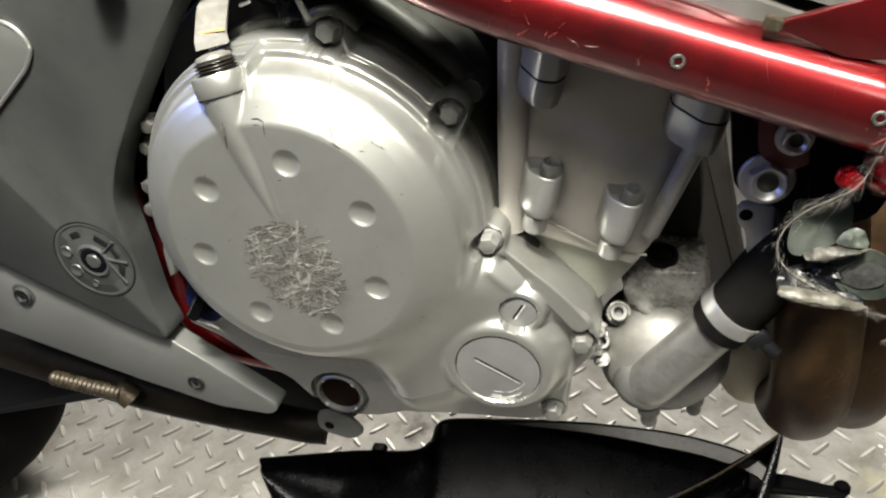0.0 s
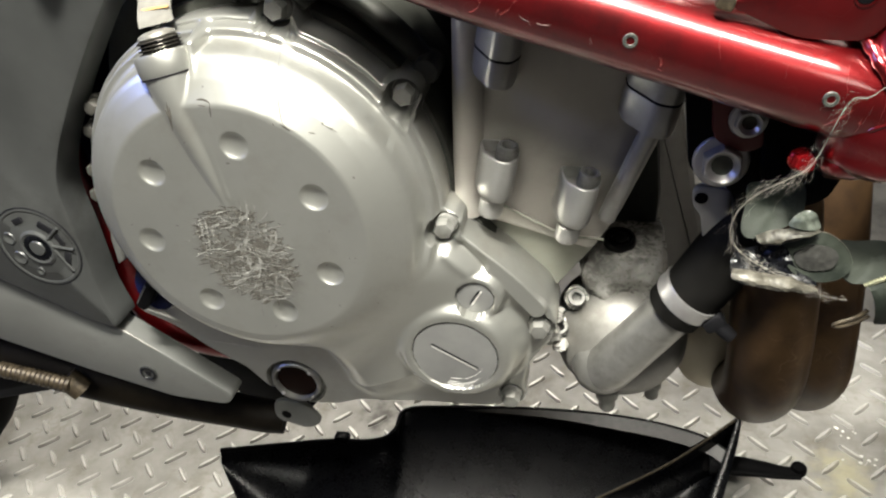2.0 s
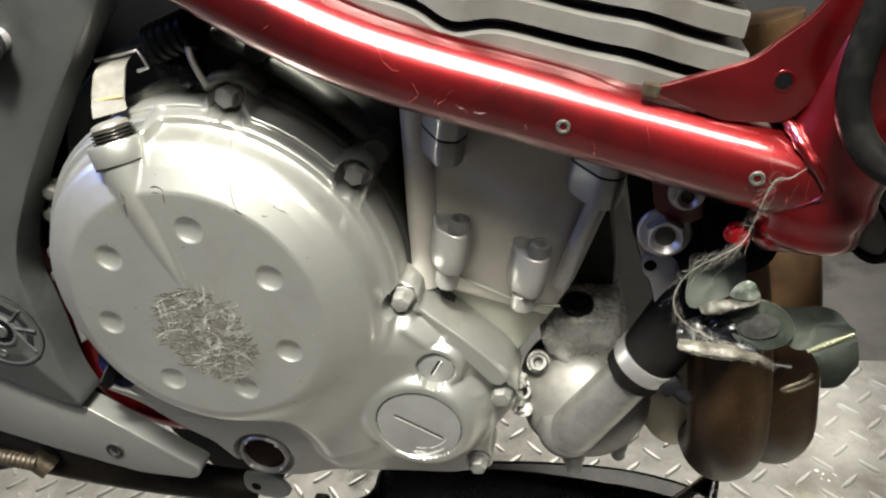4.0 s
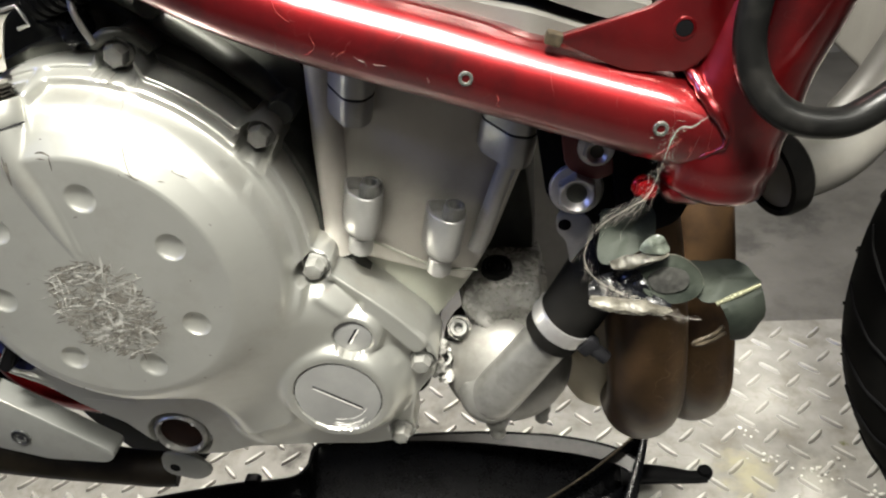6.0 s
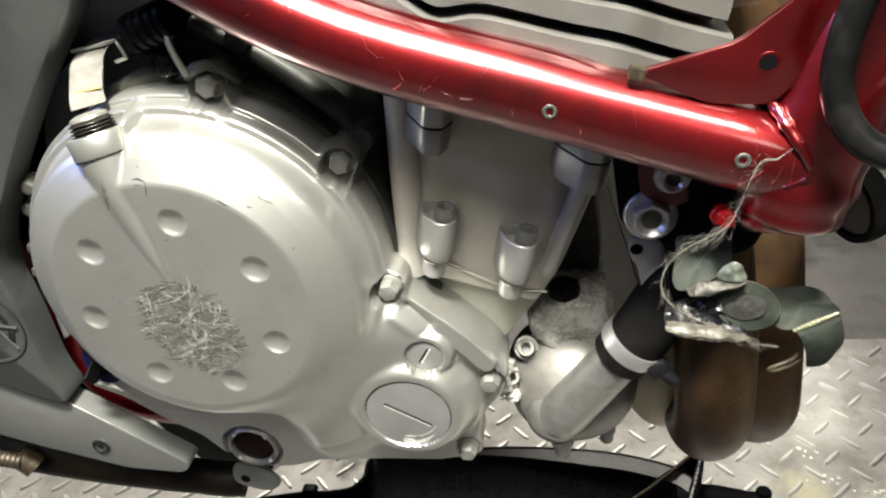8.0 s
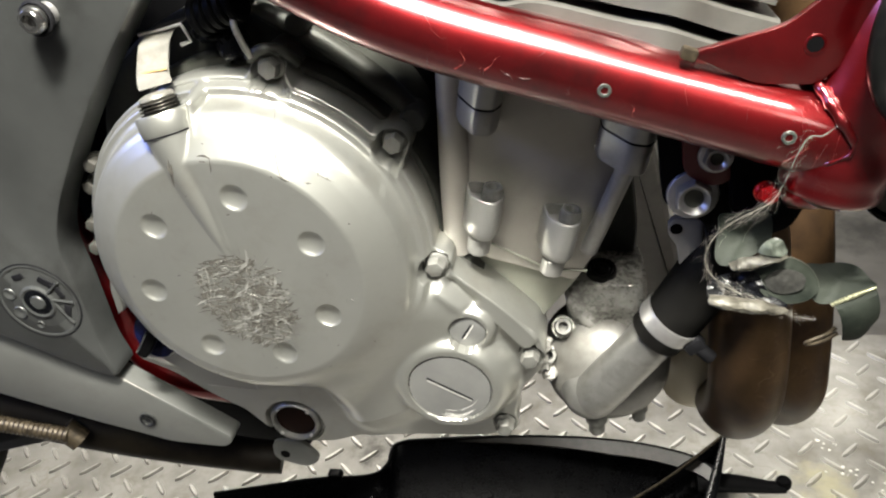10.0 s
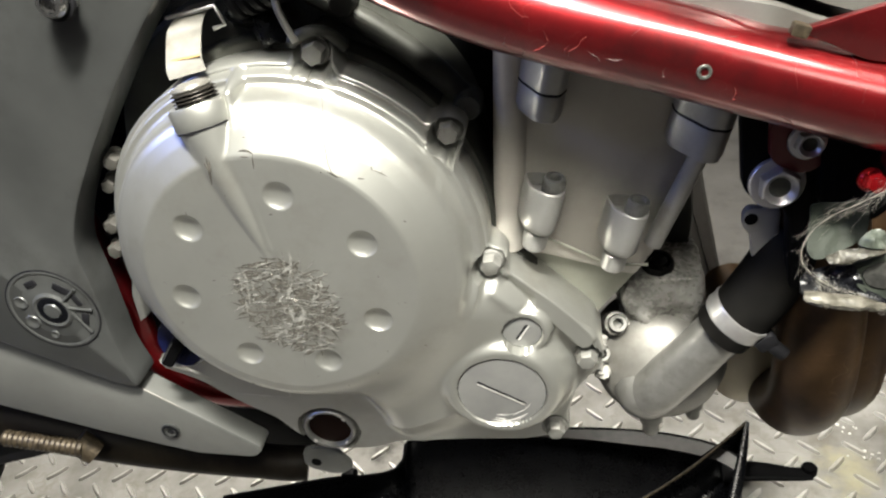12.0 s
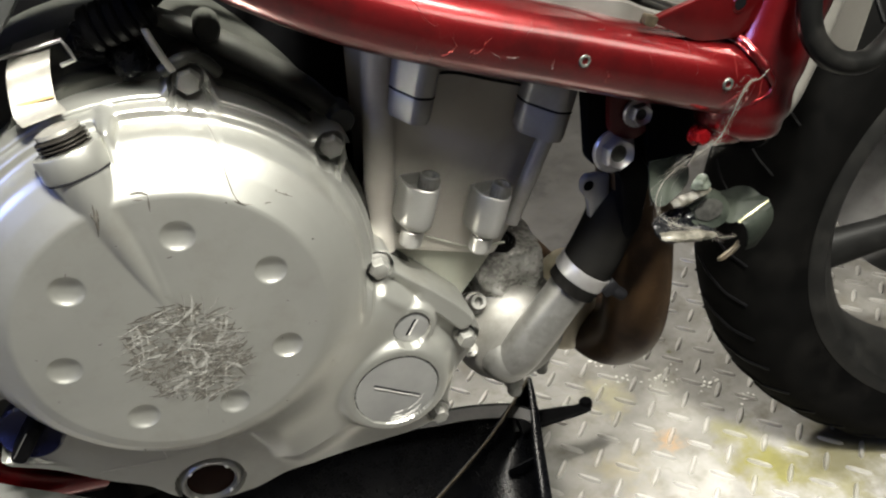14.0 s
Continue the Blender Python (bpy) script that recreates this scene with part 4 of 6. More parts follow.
sweep(bm, catmull([(-0.151, 0.084, 0.552), (-0.147, 0.081, 0.490), (-0.142, 0.078, 0.451), (-0.1340, 0.075, 0.420), (-0.1330, 0.073, 0.388), (-0.1220, 0.071, 0.366), (-0.102, 0.075, 0.345), (-0.080, 0.089, 0.325)], 8), 0.0092, 24)
part("rear_frame_tube", bm, RED, bike, "red tube behind the grey frame plate")

# engine mount and its bolts
bm = bmesh.new()
slab(bm, rounded([(0.203, 0.556), (0.208, 0.500), (0.2265, 0.491), (0.2310, 0.447), (0.240, 0.452), (0.246, 0.500), (0.250, 0.545)], 0.006), 0.0230, 0.0300, 0.001)
part("engine_mount", bm, BLACK, bike, "black engine mount plate under the red tube")
# red frame paint in a darker copy, with the shade under the tube mixed in
bm = bmesh.new()
slab(bm, rounded([(0.214, 0.552), (0.216, 0.517), (0.229, 0.510), (0.247, 0.520), (0.250, 0.546)], 0.005), 0.0180, 0.0225, 0.001)
part("mount_ear", bm, surf("shaded_red_bracket_paint", (0.05, 0.002, 0.003), (0.07, 0.003, 0.004), (0.4, 0.5), 0.3), bike, "red mount ear, its paint darkened for shade")


def mount_dish(bolt, o, axis, r, h):
    """The bottom of a hollow bolt head, in a darker material."""
    bm = bmesh.new()
    lathe(bm, [(r * 0.50, h * 0.69), (r * 0.25, h * 0.55), (0, h * 0.53)], o, axis, 36)
    part("dark_dish", bm, CASE, bolt, "dark bottom of the hollow head")


bm = bmesh.new()
hex_head(bm, (0.2205, 0.0225, 0.5055), (0.0, -1, 0.12), 0.0086, 0.0085, 0.0114, 0, 0.5, True)
mount_dish(part("mount_bolt", bm, STEEL, bike, "large bright flanged bolt with a hollow head"), (0.2205, 0.0225, 0.5055), (0.0, -1, 0.12), 0.0086, 0.0085)
bm = bmesh.new()
hex_head(bm, (0.2285, 0.0165, 0.5265), (0.0, -1, 0.1), 0.0056, 0.0062, 0.0074, 0, 0.2, True)
mount_dish(part("mount_bolt", bm, STEEL, bike, "smaller flanged bolt in shade"), (0.2285, 0.0165, 0.5265), (0.0, -1, 0.1), 0.0056, 0.0062)
bm = bmesh.new()
hex_head(bm, (0.2437, -0.009, 0.5223), (0.1, -1, 0.2), 0.0040, 0.0070, 0.0046, 0)
part("red_bolt", bm, RED_ANOD, bike, "small bright red anodised bolt")
bm = bmesh.new()
slab(bm, rounded([(0.2118, 0.4815), (0.2140, 0.4850), (0.2210, 0.4845), (0.2280, 0.4830), (0.2288, 0.4400), (0.2230, 0.4380), (0.2180, 0.4540), (0.2160, 0.4700), (0.2122, 0.4750)], 0.002), 0.0365, 0.0405, 0.0008)
mb = part("mount_boss", bm, LUG, bike, "pale cast tab with a dark bolt hole")
bm = bmesh.new()
lathe(bm, [(0.0030, 0.0001), (0.0028, 0.0003), (0, 0.0003)], (0.2155, 0.0365, 0.4792), OUT, 24)
part("tab_hole", bm, BLACK, mb)

bm = bmesh.new()
slab(bm, rounded([(0.234, 0.548), (0.262, 0.535), (0.268, 0.505), (0.262, 0.490), (0.246, 0.484), (0.236, 0.498)], 0.005), 0.0160, 0.0220, 0.001)
part("mount_stay", bm, BLACK, bike, "black stay under the frame joint")

bm = bmesh.new()
slab(bm, rounded([(0.186, 0.300), (0.190, 0.470), (0.214, 0.470), (0.226, 0.400), (0.246, 0.300)], 0.010), 0.200, 0.260, 0.008)
part("front_engine_cover", bm, surf("smoky_grey_casting", (0.10, 0.095, 0.088), (0.17, 0.16, 0.148), (0.5, 0.65), 0.1, 30, 0.1, 900, (0.05, 0.047, 0.042), 0.6, 30), bike, "dull grey casting deep behind the mount")

# ---- water pump ----
PUMP_C = Vector((0.182, 0.0580, 0.3700))
bm = bmesh.new()
lathe(bm, [(0.0, 0.016), (0.012, 0.0155), (0.022, 0.012), (0.030, 0.006), (0.0350, -0.002), (0.0370, -0.010), (0.0370, -0.030), (0.030, -0.034), (0, -0.034)], PUMP_C, (0.08, -1, 0.05), 56)
part("pump_cover", bm, surf("stained_pump_alloy", (0.10, 0.097, 0.088), (0.18, 0.175, 0.163), (0.40, 0.56), 0.45, 45, 0.3, 900, (0.08, 0.074, 0.062), 0.7, 60), bike, "round weathered alloy water pump cover")
bm = bmesh.new()
bmesh.ops.create_icosphere(bm, subdivisions=6, radius=1.0)
for v in bm.verts:
    q = v.co.copy()
    boxy = max(abs(q.x), abs(q.y), abs(q.z)) ** 0.55
    p = Vector((q.x * 0.0235, q.y * 0.026, q.z * 0.0235)) / boxy
    rib = 0.10 * math.exp(-((q.x * 0.8 + q.z * 0.55 + 0.42) / 0.13) ** 2) + 0.03 * math.exp(-((q.x * 0.9 - q.z * 0.3 - 0.48) / 0.2) ** 2)
    dish = -0.10 * math.exp(-((q.x - 0.05) ** 2 + (q.z + 0.05) ** 2) / 0.10) * (q.y < 0)
    v.co = Vector((0.1820, 0.0860, 0.4080)) + p * (1 + rib + dish + 0.05 * noise.noise(q * 2.6) + 0.022 * noise.noise(q * 8.0) + 0.012 * noise.noise(q * 22.0) + 0.006 * noise.noise(q * 50.0))
part("pump_housing", bm, PUMP, bike, "lumpy alloy pump housing with oxide crust")
bm = bmesh.new()
slab(bm, rounded([(0.160, 0.390), (0.165, 0.500), (0.197, 0.505), (0.201, 0.445), (0.196, 0.390)], 0.006), 0.0950, 0.22, 0.004)
part("front_case", bm, CASE, bike, "dark oily casting behind the pump")
bm = bmesh.new()
lathe(bm, [(0.0086, -0.010), (0.0086, -0.0012), (0.0080, 0.0), (0.0066, 0.0002), (0.0060, -0.0010), (0.0046, -0.0012), (0.0040, 0.0006), (0.0022, 0.0012), (0, 0.0012)], (0.1800, 0.0735, 0.4335), (0.10, -0.20, 0.97), 36)
part("pump_plug", bm, HOSE_BLACK, bike, "black stepped plug on the pump housing")
ELB = catmull([(0.1725, 0.0700, 0.3620), (0.1720, 0.0560, 0.3620), (0.1745, 0.0450, 0.3675), (0.1860, 0.0400, 0.3850), (0.2000, 0.0375, 0.4055), (0.2130, 0.0355, 0.4245), (0.2175, 0.0350, 0.4310)], 10)
bm = bmesh.new()
sweep(bm, ELB, [0.0145, 0.0145, 0.0142, 0.0130, 0.0125, 0.0125, 0.0125], 40)
lathe(bm, [(0.0172 * math.sin(a), -0.0172 * math.cos(a)) for a in np.linspace(0, math.pi, 14)], (0.1715, 0.0500, 0.3640), (0, -1, 0.2), 36)
part("pump_elbow", bm, ELBOW, bike, "satin alloy outlet elbow")
HOSE = catmull([(0.2070, 0.0365, 0.4160), (0.2130, 0.0355, 0.4245), (0.2225, 0.0360, 0.4390), (0.2350, 0.0410, 0.4580), (0.2480, 0.0520, 0.4770), (0.258, 0.070, 0.500)], 8)
bm = bmesh.new()
sweep(bm, HOSE, [0.0148, 0.0150, 0.0152, 0.0150, 0.0148, 0.0148], 36)
hose = part("coolant_hose", bm, RUBBER, bike, "dusty black rubber coolant hose")
CL = (Vector((0.2130, 0.0355, 0.4245)) - Vector((0.2000, 0.0375, 0.4055))).normalized()
bm = bmesh.new()
lathe(bm, [(0.0146, -0.0042), (0.0156, -0.0042), (0.0160, -0.0028), (0.0155, 0), (0.0160, 0.0028), (0.0156, 0.0042), (0.0146, 0.0042)], Vector((0.2135, 0.0355, 0.4255)), CL, 48)
clamp = part("hose_clamp", bm, STEEL, hose, "bright steel worm-drive hose clamp")
bm = bmesh.new()
box(bm, (0.010, 0.007, 0.008), Matrix.Translation((0.2245, 0.0260, 0.4170)) @ Matrix.Rotation(radians(-35), 4, "Y"), 0.001)
lathe(bm, [(0, 0.008), (0.0032, 0.008), (0.0036, 0.0065), (0.0036, 0), (0, 0)], (0.2275, 0.0255, 0.4145), (0.6, -0.2, -0.5), 20)
part("clamp_screw", bm, GASKET, hose)
for x, y, z, r in ((0.157, 0.060, 0.399, 0.0050), (0.148, 0.055, 0.382, 0.0044)):
    bm = bmesh.new()
    lathe(bm, [(r * 1.5, -0.012), (r * 1.45, 0.001), (r * 1.3, 0.003), (0, 0.003)], (x, y + 0.004, z), (0.05, -0.7, 0.6), 28)
    boss = part("pump_boss", bm, PUMP, bike, "cast boss of the pump")
    bm = bmesh.new()
    hex_head(bm, Vector((x, y + 0.004, z)) + Vector((0.05, -0.7, 0.6)).normalized() * 0.002, (0.05, -0.7, 0.6), r, 0.008, 0, r * 0.5)
    part("pump_bolt", bm, DULL_BOLT, boss)
for x, y, z, r, ln in ((0.1740, 0.046, 0.3435, 0.0058, 0.009), (0.1990, 0.060, 0.3395, 0.0050, 0.008)):
    bm = bmesh.new()
    lathe(bm, [(r * 1.1, -0.010), (r * 1.1, 0), (r * 0.8, 0.001), (r * 0.8, ln * 0.8), (r * 0.62, ln), (0, ln)], (x, y, z), (0, -0.1, -1), 24)
    part("drain_knob", bm, DULL_BOLT, bike)
for at, size, seed in (((0.1455, 0.050, 0.3985), (0.0055, 0.006, 0.005), 4), ((0.1440, 0.050, 0.3850), (0.005, 0.006, 0.0065), 6), ((0.1480, 0.052, 0.3760), (0.0045, 0.006, 0.004), 7)):
    part("oxide_crust", lump(bmesh.new(), at, size, seed, 0.35), PUMP, bike, "flaking white oxide")

# ---- exhaust headers ----
bm = bmesh.new()
sweep(bm, catmull([(0.230, 0.060, 0.560), (0.244, 0.048, 0.500), (0.2530, 0.0440, 0.430), (0.2555, 0.0450, 0.374), (0.2550, 0.0590, 0.345), (0.2540, 0.0860, 0.3270), (0.2510, 0.128, 0.322), (0.245, 0.20, 0.320)], 10), 0.0202, 40)
part("exhaust_header", bm, HEADER, bike, "heat-browned exhaust header bending under the engine")
bm = bmesh.new()
sweep(bm, catmull([(0.275, 0.140, 0.560), (0.286, 0.128, 0.480), (0.2905, 0.106, 0.410), (0.2940, 0.100, 0.345), (0.2960, 0.108, 0.312), (0.292, 0.130, 0.290), (0.278, 0.18, 0.272)], 10), 0.0206, 40)
part("exhaust_header", bm, HEADER, bike, "second heat-browned header behind the first")

bm = bmesh.new()
sweep(bm, [(0.2330, 0.100, 0.318), (0.2340, 0.100, 0.325), (0.2380, 0.098, 0.378), (0.2380, 0.098, 0.384)], [0.016, 0.020, 0.020, 0.016], 36)
part("filter_can", bm, surf("cream_enamel", (0.42, 0.37, 0.26), (0.50, 0.45, 0.33), (0.35, 0.5), 0.0, 30, 0.1, 900, (0.22, 0.18, 0.11), 0.6, 30), bike, "cream-coloured can behind the exhaust header")

# ---- bent bracket with a rolled end, wrapped in film and thread ----
def crumpled(bm, centre, rim, thick, crease, seed, steps=6):
    """A thin sheet from its centre to a 3D rim, creased by noise, with a real thickness."""
    centre, rim = Vector(centre), [Vector(p) for p in rim]
    n = len(rim)
    nrm = sum(((rim[i] - centre).cross(rim[(i + 1) % n] - centre) for i in range(n)), Vector()).normalized()
    sides = []
    for off in (-thick / 2, thick / 2):
        rings = [[bm.verts.new(centre + nrm * off)]]
        for k in range(1, steps + 1):
            ring_p = []
            for p in rim:
                q = centre.lerp(p, k / steps)
                ring_p.append(bm.verts.new(q + nrm * (off + crease * noise.noise(q * 260 + Vector((seed, 0, 0))))))
            rings.append(ring_p)
        for p, q in zip(rings, rings[1:]):
            for a in range(n):
                b = (a + 1) % n
                bm.faces.new((p[0], q[a], q[b]) if len(p) == 1 else (p[a], q[a], q[b], p[b]))
        sides.append(rings[-1])
    for a in range(n):
        b = (a + 1) % n
        bm.faces.new((sides[0][a], sides[0][b], sides[1][b], sides[1][a]))
    return bm


def loop3(pts, n=4):
    return catmull(pts, n, True)


brk = part("fairing_bracket", crumpled(bmesh.new(), (0.2389, 0.0020, 0.4952), loop3([(0.2298, 0.0040, 0.5051), (0.2396, 0.0030, 0.5058), (0.2494, 0.0040, 0.5048), (0.2498, 0.0000, 0.4942), (0.2435, -0.0040, 0.4902), (0.2311, -0.0080, 0.4870), (0.2270, -0.0050, 0.4895), (0.2290, 0.0020, 0.4980)]), 0.0014, 0.0008, 1), ZINC, bike, "bent glossy olive zinc sheet bracket")
TONGUE = [(0.2420, -0.0100, 0.4855), (0.2470, -0.0090, 0.4885), (0.2549, -0.0080, 0.4905), (0.2618, -0.0080, 0.4873), (0.2664, -0.0090, 0.4819), (0.2675, -0.0110, 0.4773), (0.2643, -0.0140, 0.4739), (0.2579, -0.0160, 0.4727), (0.2509, -0.0160, 0.4737), (0.2444, -0.0140, 0.4775)]
part("eye_plate", crumpled(bmesh.new(), (0.2549, -0.0120, 0.4816), loop3(TONGUE), 0.0016, 0.0006, 3), ZINC, brk, "rounded olive tongue with a pale worn rim")
bm = bmesh.new()
sweep(bm, loop3(TONGUE)[4:34], 0.0003, 8)
part("tongue_rim", bm, PALE, brk)
part("lower_fold", crumpled(bmesh.new(), (0.2359, -0.0130, 0.4796), loop3([(0.2239, -0.0130, 0.4824), (0.2320, -0.0100, 0.4846), (0.2419, -0.0110, 0.4862), (0.2469, -0.0140, 0.4781), (0.2547, -0.0180, 0.4722), (0.2395, -0.0190, 0.4743), (0.2244, -0.0190, 0.4772)]), 0.0014, 0.0026, 5), GLOSS_BLACK, brk, "dark glossy fold under the tongue")
part("end_plate", crumpled(bmesh.new(), (0.2771, -0.0060, 0.4767), loop3([(0.2627, -0.0030, 0.4826), (0.2704, -0.0020, 0.4825), (0.2783, -0.0020, 0.4830), (0.2844, -0.0040, 0.4817), (0.2878, -0.0080, 0.4785), (0.2888, -0.0130, 0.4783), (0.2814, -0.0130, 0.4743), (0.2734, -0.0130, 0.4703), (0.2677, -0.0120, 0.4699), (0.2639, -0.0090, 0.4740)]), 0.0014, 0.0005, 8), ZINC, brk, "smooth greenish end of the sheet")
part("eye_disc", crumpled(bmesh.new(), (0.2538, -0.0138, 0.4826), loop3([(0.2460, -0.0130, 0.4825), (0.2488, -0.0118, 0.4854), (0.2537, -0.0112, 0.4867), (0.2597, -0.0116, 0.4852), (0.2618, -0.0130, 0.4821), (0.2597, -0.0146, 0.4785), (0.2538, -0.0152, 0.4771), (0.2483, -0.0146, 0.4785)]), 0.0010, 0.0006, 11), surf("rough_washer_grey", (0.007, 0.007, 0.0065), (0.020, 0.020, 0.018), (0.6, 0.8), 0.0, 300, 0.6, 900, spec=0.08), brk, "rough grey washer face")
bm = bmesh.new()
fold_a, fold_b = Vector((0.2734, -0.0130, 0.4703)), Vector((0.2886, -0.0130, 0.4783))
down_line = [(0.0, 0.0, 0.0), (0.0010, -0.0030, -0.0016), (0.0025, -0.0042, -0.0050), (0.0042, -0.0040, -0.0100), (0.0055, -0.0030, -0.0150), (0.0062, -0.0010, -0.0190)]
n_u = 12
sheets = []
for thick in (0.0, 0.0013):
    rows_v = []
    for i, (ox, oy, oz) in enumerate(down_line):
        fall = i / (len(down_line) - 1)
        row = []
        for j in range(n_u + 1):
            u = j / n_u
            shrink = fall ** 2 * (0.55 * max(0.0, u - 0.45) ** 1.4 * 2.0)
            p = fold_a.lerp(fold_b, u * (1 - 0.30 * shrink) + 0.02 * math.sin(5 * fall + 9 * u) * (u < 0.1))
            row.append(bm.verts.new(p + Vector((ox - 0.0022 * fall * u, oy + thick, oz * (1 - 0.42 * shrink) - 0.003 * fall * math.sin(math.pi * u) + thick * 0.3))))
        rows_v.append(row)
    for p, q in zip(rows_v, rows_v[1:]):
        for j in range(n_u):
            bm.faces.new((p[j], p[j + 1], q[j + 1], q[j]))
    sheets.append(rows_v)
rim_of = lambda g: g[0] + [r[-1] for r in g[1:]] + g[-1][-2::-1] + [r[0] for r in g[-2:0:-1]]
ra, rb = rim_of(sheets[0]), rim_of(sheets[1])
for i in range(len(ra)):
    j = (i + 1) % len(ra)
    bm.faces.new((ra[i], ra[j], rb[j], rb[i]))
part("rolled_end", bm, ZINC, brk, "end of the sheet rolled down over a bright fold")
bm = bmesh.new()
sweep(bm, [fold_a + Vector((-0.0006, -0.0006, -0.0006)), fold_a.lerp(fold_b, 0.5) + Vector((0, -0.0010, 0.0003)), fold_b + Vector((0.0, -0.0006, 0.0))], [0.0009, 0.0012, 0.0008], 10)
part("worn_fold", bm, surf("rubbed_yellow_zinc", (0.20, 0.20, 0.13), (0.30, 0.30, 0.20), (0.2, 0.34), 0.7, 120, 0.2), brk, "fold rubbed bright and yellowish")
bm = bmesh.new()
sweep(bm, catmull([(0.2230, -0.0210, 0.4790), (0.2272, -0.0220, 0.4788), (0.2332, -0.0220, 0.4774), (0.2401, -0.0220, 0.4760), (0.2472, -0.0210, 0.4742), (0.2544, -0.0200, 0.4716)], 6), [0.0020, 0.0030, 0.0034, 0.0030, 0.0034, 0.0026, 0.0012], 14, True, 0.7)
for v in bm.verts:
    v.co += Vector((0, 1, 0.6)) * 0.0011 * noise.noise(Vector((v.co.x * 90, v.co.y * 700, v.co.z * 700)))
part("crimped_edge", bm, PALE, brk, "pale creased edge of the bracket")
bm = bmesh.new()
strip_top, strip_low = catmull([(0.2311, -0.0130, 0.4919), (0.2374, -0.0130, 0.4942), (0.2437, -0.0130, 0.4956), (0.2491, -0.0130, 0.4950), (0.2535, -0.0120, 0.4942)], 6), catmull([(0.2326, -0.0160, 0.4900), (0.2383, -0.0160, 0.4892), (0.2450, -0.0160, 0.4915), (0.2499, -0.0150, 0.4931), (0.2534, -0.0130, 0.4944)], 6)
grid_s = []
for i, (p, q) in enumerate(zip(strip_top, strip_low)):
    row = []
    for j in range(7):
        w = p.lerp(q, j / 6)
        row.append(bm.verts.new(w + Vector((0, -0.0022 * math.sin(math.pi * j / 6) + 0.0008 * noise.noise(w * 420), 0.0006 * noise.noise(w * 300)))))
    grid_s.append(row)
for p, q in zip(grid_s, grid_s[1:]):
    for j in range(6):
        bm.faces.new((p[j], p[j + 1], q[j + 1], q[j]))
bmesh.ops.solidify(bm, geom=bm.faces[:], thickness=0.0006)
part("folded_strip", bm, PALE, brk, "pale folded strip of film")
part("film_flap", crumpled(bmesh.new(), (0.2481, -0.0130, 0.4984), loop3([(0.2429, -0.0140, 0.4971), (0.2448, -0.0110, 0.4996), (0.2497, -0.0100, 0.5014), (0.2527, -0.0110, 0.4982), (0.2536, -0.0130, 0.4947), (0.2479, -0.0150, 0.4955)]), 0.0006, 0.0030, 7), surf("cloudy_green_film", (0.022, 0.026, 0.021), (0.06, 0.067, 0.056), (0.30, 0.46), 0.0, 200, 0.6, 700, spec=0.25), brk, "crumpled pale green flap of film")
bm = bmesh.new()
sweep(bm, catmull([(0.2770, -0.0110, 0.4560), (0.2735, -0.0116, 0.4525), (0.2680, -0.0120, 0.4500), (0.2655, -0.0120, 0.4482), (0.2680, -0.0120, 0.4478), (0.2735, -0.0116, 0.4500), (0.2780, -0.0110, 0.4530)], 5), 0.0009, 8)
part("wire_loop", bm, RUST, brk, "pale bent wire loop")
rng = random.Random(9)
web = [(0.2603, -0.0300, 0.5577), (0.2558, -0.0310, 0.5551), (0.2503, -0.0300, 0.5526), (0.2440, -0.0270, 0.5300), (0.2375, -0.0230, 0.5215), (0.2300, -0.0190, 0.5140), (0.2235, -0.0165, 0.5050), (0.2215, -0.0165, 0.4960), (0.2250, -0.0180, 0.4880), (0.2330, -0.0190, 0.4820), (0.2460, -0.0200, 0.4745), (0.2560, -0.0205, 0.4700), (0.2650, -0.0215, 0.4680)]
bm = bmesh.new()
for strand in range(2):
    sweep(bm, catmull([Vector(p) + Vector([rng.gauss(0, 0.00035 * strand) for _ in range(3)]) for p in web], 8), [0.00006, 0.00008, 0.00011, 0.00011, 0.00008, 0.00006, 0.00006], 6)
for k in range(240):
    q = rng.choice((rng.gauss(3.6, 0.9), rng.gauss(9.2, 1.2), rng.uniform(1, 11)))
    q = min(max(q, 0.5), len(web) - 1.6)
    i = int(q)
    a = Vector(web[i]).lerp(Vector(web[i + 1]), q - i)
    d = (Vector(web[i + 1]) - Vector(web[max(i - 1, 0)])).normalized()
    pts = [a + Vector([rng.gauss(0, 0.0012) for _ in range(3)])]
    for s in range(4):
        pts.append(pts[-1] + d * rng.uniform(0.0004, 0.0026) + Vector([rng.gauss(0, 0.0007) for _ in range(3)]))
    sweep(bm, pts, rng.uniform(0.000015, 0.00004), 3)
part("tangled_thread", bm, THREAD, brk, "dusty tangled thread", kind="stuff")

# ---- black U-bent hose at the front ----
bm = bmesh.new()
sweep(bm, catmull([(0.2900, -0.030, 0.660), (0.2760, -0.033, 0.6150), (0.2695, -0.0350, 0.5900), (0.2705, -0.0380, 0.5745), (0.2775, -0.0420, 0.5640), (0.2885, -0.0445, 0.5597), (0.3020, -0.0430, 0.5612), (0.322, -0.036, 0.5750), (0.34, -0.02, 0.60)], 10), 0.0048, 28)
part("vent_hose", bm, HOSE_BLACK, bike, "thick black hose bent in a U")
bm = bmesh.new()
sweep(bm, catmull([(0.3010, 0.030, 0.5035), (0.3245, 0.040, 0.5060), (0.3408, 0.050, 0.5150), (0.3580, 0.060, 0.5330), (0.385, 0.075, 0.575)], 6), 0.0150, 40)
